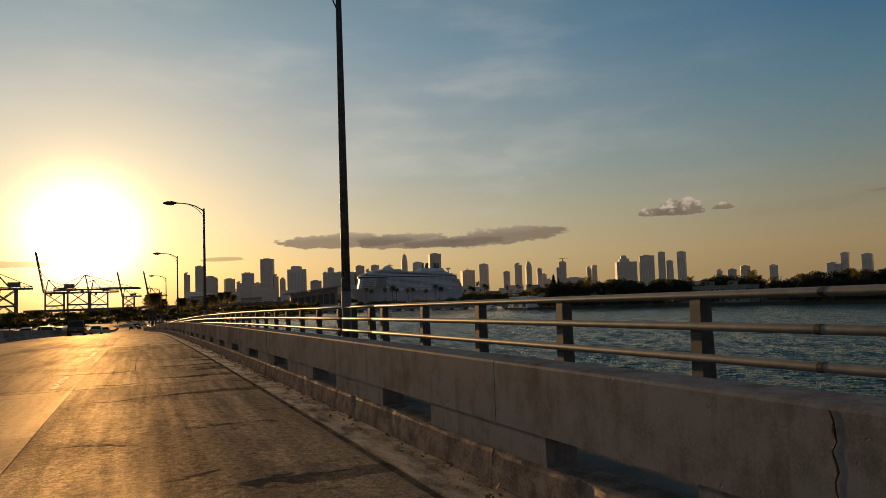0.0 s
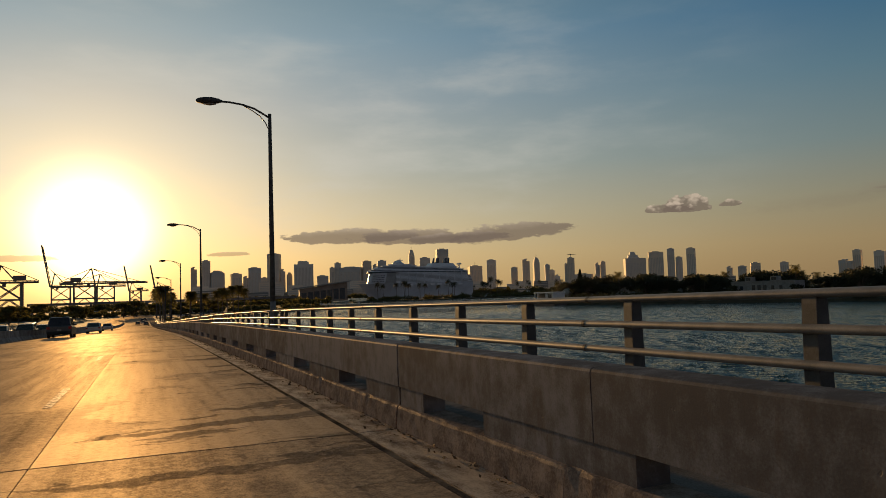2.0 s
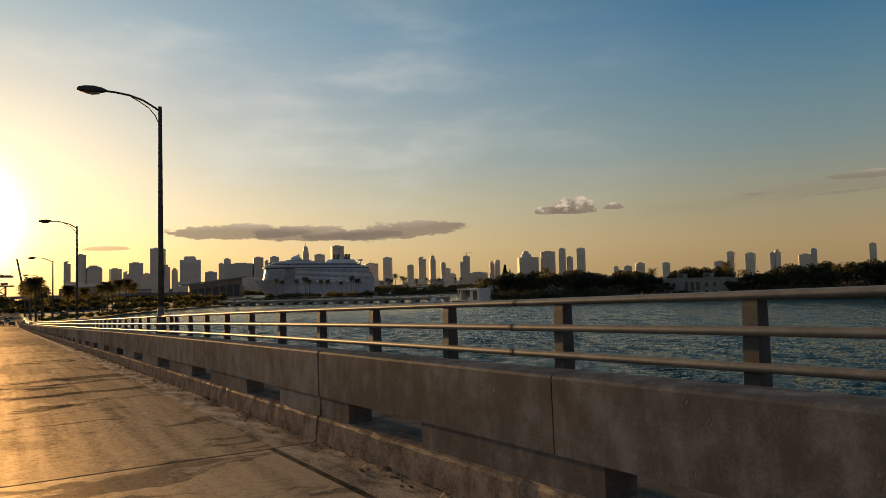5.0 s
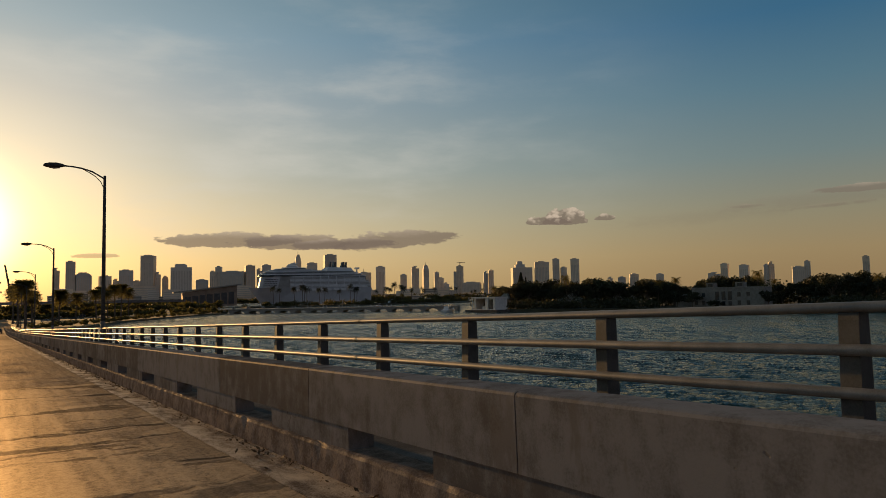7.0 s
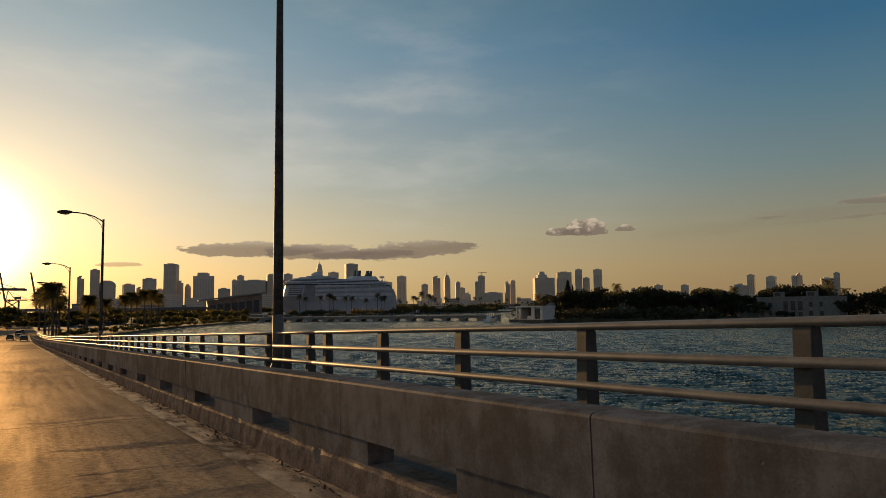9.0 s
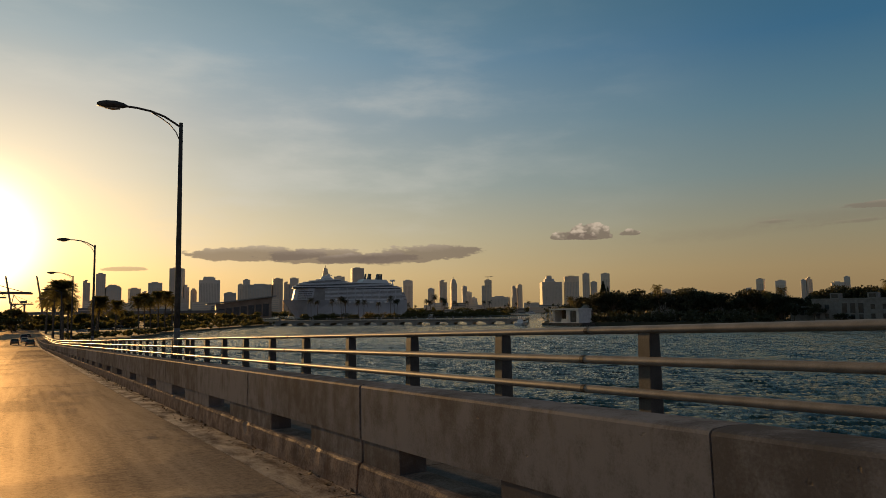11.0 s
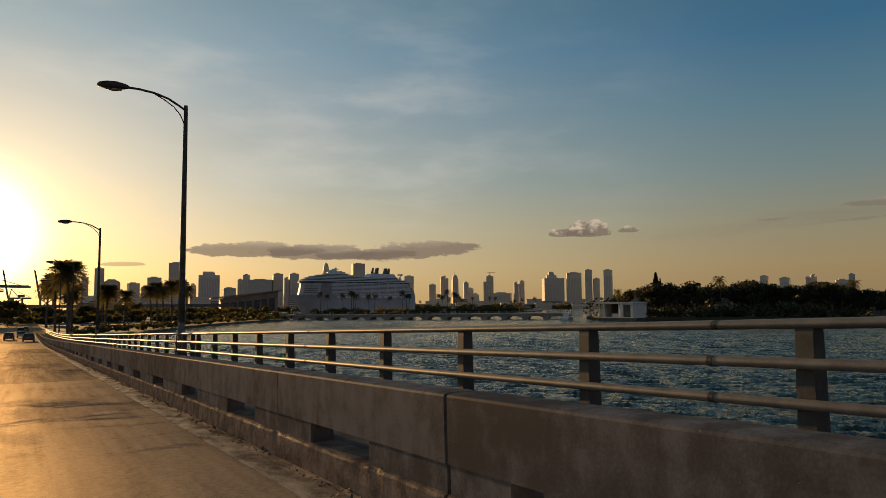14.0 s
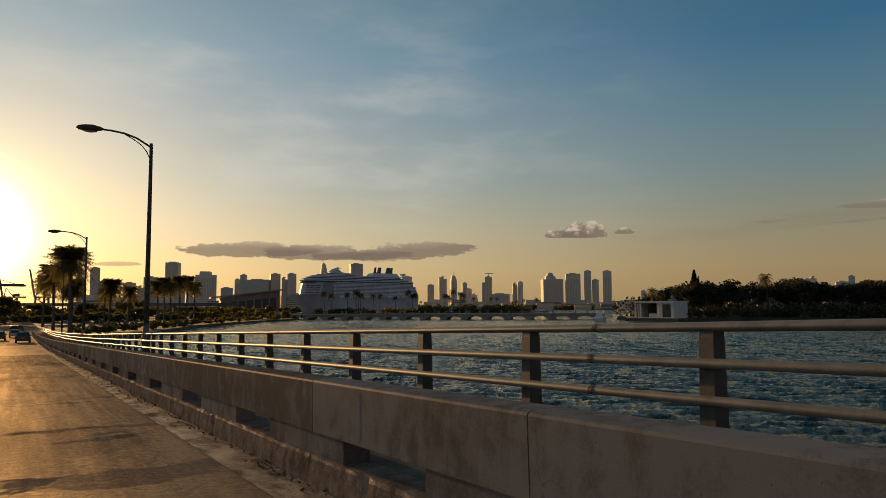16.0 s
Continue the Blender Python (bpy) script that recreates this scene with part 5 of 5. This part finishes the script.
def make_pine(seed, height, label):
    """A tiered conifer that narrows to a point."""
    rng = np.random.default_rng(seed)
    tree = thing("pine_tree", label, "tree")
    t, crown = Mesh(), Mesh()
    t.tube([(0, 0, -0.5), (0, 0, height * 0.5), (0, 0, height)], [0.22, 0.13, 0.03], 7)
    for k in range(24):
        u = k / 23
        z, r = height * (0.22 + 0.76 * u), height * 0.19 * (1 - u) + 0.15
        for i in range(6):
            a = 2 * math.pi * (i + 0.5 * (k % 2)) / 6 + rng.random() * 0.3
            tip = (r * math.cos(a), r * math.sin(a), z + r * 0.12)
            t.tube([(0, 0, z), tip], [0.035, 0.012], 4)
            leaf_cloud(crown, rng, (tip[0] * 0.7, tip[1] * 0.7, tip[2]), (r * 0.5, r * 0.5, 0.26), 34, 0.22)
    part("trunk", t, BARK, tree)
    part("crown", crown, GROVE, tree)
    return tree


pine = make_pine(51, 13.2, "slender dark Norfolk pine on the island tip")
pine.matrix_basis = pose(164, 262, -4.4)
copy_thing(pine, pose(167.5, 263.5, -4.4) @ Matrix.Diagonal((0.5, 0.5, 0.88, 1)))


def build_viaduct():
    v = thing("viaduct", "long flat elevated road across the shore", "bridge")
    for k in range(5):
        x = -60 + k * 30
        d = Mesh()
        d.box(x, 470, 0.3, x + 29.9, 480, 1.7, 0.05)
        part("deck_span", d, CONCRETE, v)
        p = Mesh()
        p.box(x + 1, 473, -4.8, x + 2.2, 477, 0.3)
        part("pier", p, CONCRETE, v)


build_viaduct()


# ---- terminal, low buildings and boats across the bay ----
def build_terminal():
    t = thing("terminal_building", "brown glazed ferry terminal with a sloping roof", "building", pose(168, 742, -4.4, 0, 0, -10))
    m = Mesh()
    m.loft([[(-22, -14, 0), (26, -14, 0), (26, 14, 0), (-22, 14, 0)], [(-22, -14, 13), (26, -14, 19), (26, 14, 19), (-22, 14, 13)]])
    part("wall", m, BRICKY, t)
    r = Mesh()
    r.loft([[(-30, -17, 12.6), (30, -17, 19.6), (30, 17, 19.6), (-30, 17, 12.6)], [(-30, -17, 13.6), (30, -17, 20.6), (30, 17, 20.6), (-30, 17, 13.6)]])
    part("roof", r, PALE, t)
    for k in range(7):
        w = Mesh()
        w.box(-20 + k * 6.4, -14.3, 2, -15 + k * 6.4, -13.9, 9 + k * 0.7)
        part("window", w, SHADE, t)


BRICKY = surface("brown_cladding", (0.22, 0.16, 0.12), (0.38, 0.29, 0.22), 0.1, 2.0, 0.7)
build_terminal()


def low_building(x, y, w, d, h, i):
    b = thing("low_building", "low pale building far across the bay", "building", pose(x, y, -4.4, 0, 0, math.degrees(math.atan2(-x, y))), group="low shore buildings")
    m = Mesh()
    m.box(-w / 2, -d / 2, 0, w / 2, d / 2, h)
    part("wall", m, (STUCCO, TOWER[0], TOWER[1])[i % 3], b)
    r = Mesh()
    r.box(-w / 2 - 0.6, -d / 2 - 0.6, h, w / 2 + 0.6, d / 2 + 0.6, h + 1.2)
    part("roof", r, TOWER[1], b)
    for k in range(max(1, int(h / 6))):
        s = Mesh()
        s.box(-w * 0.46, -d / 2 - 0.25, 2 + k * 6, w * 0.46, -d / 2 + 0.1, 4.4 + k * 6)
        part("window_band", s, TOWER_GLASS, b)


rng = random.Random(99)
for i in range(46):
    az = radians(3.5 + 42 * (i / 46) ** 1.35 + rng.uniform(-0.4, 0.4))
    dist = rng.uniform(2300, 2900)
    low_building(dist * math.sin(az), dist * math.cos(az), rng.uniform(30, 80), 30, rng.uniform(16, 62) if az < 0.36 else rng.uniform(10, 36), i)
for i in range(16):
    az = radians(29 + 15 * i / 16 + rng.uniform(-0.4, 0.4))
    dist = rng.uniform(1330, 1500)
    low_building(dist * math.sin(az), dist * math.cos(az), rng.uniform(14, 34), 16, rng.uniform(6, 13), i)


def make_boat(length, label):
    """A white motor yacht that points along +x."""
    b = thing("motor_boat", label, "boat")
    k = length / 10
    h = Mesh()
    h.loft([[(-5 * k, -1.4 * k, 0.9 * k), (-5 * k, -1.2 * k, -0.3), (-5 * k, 1.2 * k, -0.3), (-5 * k, 1.4 * k, 0.9 * k)], [(1 * k, -1.5 * k, 1.1 * k), (1 * k, -1.0 * k, -0.3), (1 * k, 1.0 * k, -0.3), (1 * k, 1.5 * k, 1.1 * k)],
            [(5 * k, -0.05, 1.6 * k), (4.3 * k, -0.03, -0.3), (4.3 * k, 0.03, -0.3), (5 * k, 0.05, 1.6 * k)]])
    part("hull", h, WHITE, b)
    c = Mesh()
    c.loft([[(-3 * k, -1.1 * k, 0.95 * k), (2.4 * k, -0.8 * k, 1.05 * k), (2.4 * k, 0.8 * k, 1.05 * k), (-3 * k, 1.1 * k, 0.95 * k)], [(-2.6 * k, -0.9 * k, 2.1 * k), (0.6 * k, -0.7 * k, 2.1 * k), (0.6 * k, 0.7 * k, 2.1 * k), (-2.6 * k, 0.9 * k, 2.1 * k)]])
    part("cabin", c, WHITE, b)
    w = Mesh()
    w.loft([[(-2.7 * k, -1.12 * k, 1.35 * k), (1.9 * k, -0.86 * k, 1.35 * k), (1.9 * k, 0.86 * k, 1.35 * k), (-2.7 * k, 1.12 * k, 1.35 * k)], [(-2.6 * k, -1.02 * k, 1.8 * k), (1.2 * k, -0.8 * k, 1.8 * k), (1.2 * k, 0.8 * k, 1.8 * k), (-2.6 * k, 1.02 * k, 1.8 * k)]])
    part("glazing", w, SHADE, b, "dark cabin windows")
    f = Mesh()
    f.box(-2.4 * k, -0.9 * k, 2.1 * k, 0.2 * k, 0.9 * k, 2.2 * k)
    for x in (-2.2, -0.1):
        for y in (-0.8, 0.8):
            f.beam((x * k, y * k, 2.2 * k), (x * k, y * k, 3.1 * k), 0.06 * k)
    f.box(-2.5 * k, -0.95 * k, 3.1 * k, 0.3 * k, 0.95 * k, 3.2 * k)
    part("flybridge", f, WHITE, b)
    return b


yacht = make_boat(9.5, "white motor yacht moored beside the pavilion")
yacht.matrix_basis = pose(140.5, 275, WATER_Z, 0, 0, 35)
small = make_boat(8, "small white motor boat on the bay")
small.matrix_basis = pose(172, 395, WATER_Z, 0, 0, 190)
for x, y, rz, k in ((300, 620, 20, 1.6), (420, 760, 170, 2.2), (620, 980, 10, 2.6), (700, 1010, 185, 2.4), (520, 930, 30, 2.0)):
    copy_thing(small, pose(x, y, WATER_Z, 0, 0, rz) @ Matrix.Diagonal((k, k, k, 1)))
for x, y, w, h in ((163.9, 267.6, 3.6, 5.0), (175, 245.5, 6, 4.4), (190, 236, 7, 4.6), (204, 197, 6, 4.2), (226, 150, 8, 5.0)):
    g = thing("garden_house", "small pale house half hidden by island trees", "house", pose(x - 6, y, -4.5, 0, 0, -60), group="island houses")
    m = Mesh()
    m.box(0, 0, 0, w, 5, h * 0.7, 0.02)
    part("wall", m, STUCCO, g)
    r = Mesh()
    r.loft([[(-0.4, -0.4, h * 0.7), (w + 0.4, -0.4, h * 0.7), (w + 0.4, 5.4, h * 0.7), (-0.4, 5.4, h * 0.7)], [(w * 0.45, 2.4, h * 1.2), (w * 0.55, 2.4, h * 1.2), (w * 0.55, 2.6, h * 1.2), (w * 0.45, 2.6, h * 1.2)]])
    part("roof", r, PALE, g)
    for k in (0.25, 0.65):
        q = Mesh()
        q.box(w * k - 0.5, -0.06, 0.9, w * k + 0.5, 0.03, 2.2)
        part("window", q, SHADE, g)


# ---- the landscape enlarged to fit the camera's view ----
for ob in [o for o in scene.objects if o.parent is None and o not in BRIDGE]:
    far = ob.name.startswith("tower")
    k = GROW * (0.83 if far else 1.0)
    # towers are shrunk and moved nearer to fit the camera's view and clip end
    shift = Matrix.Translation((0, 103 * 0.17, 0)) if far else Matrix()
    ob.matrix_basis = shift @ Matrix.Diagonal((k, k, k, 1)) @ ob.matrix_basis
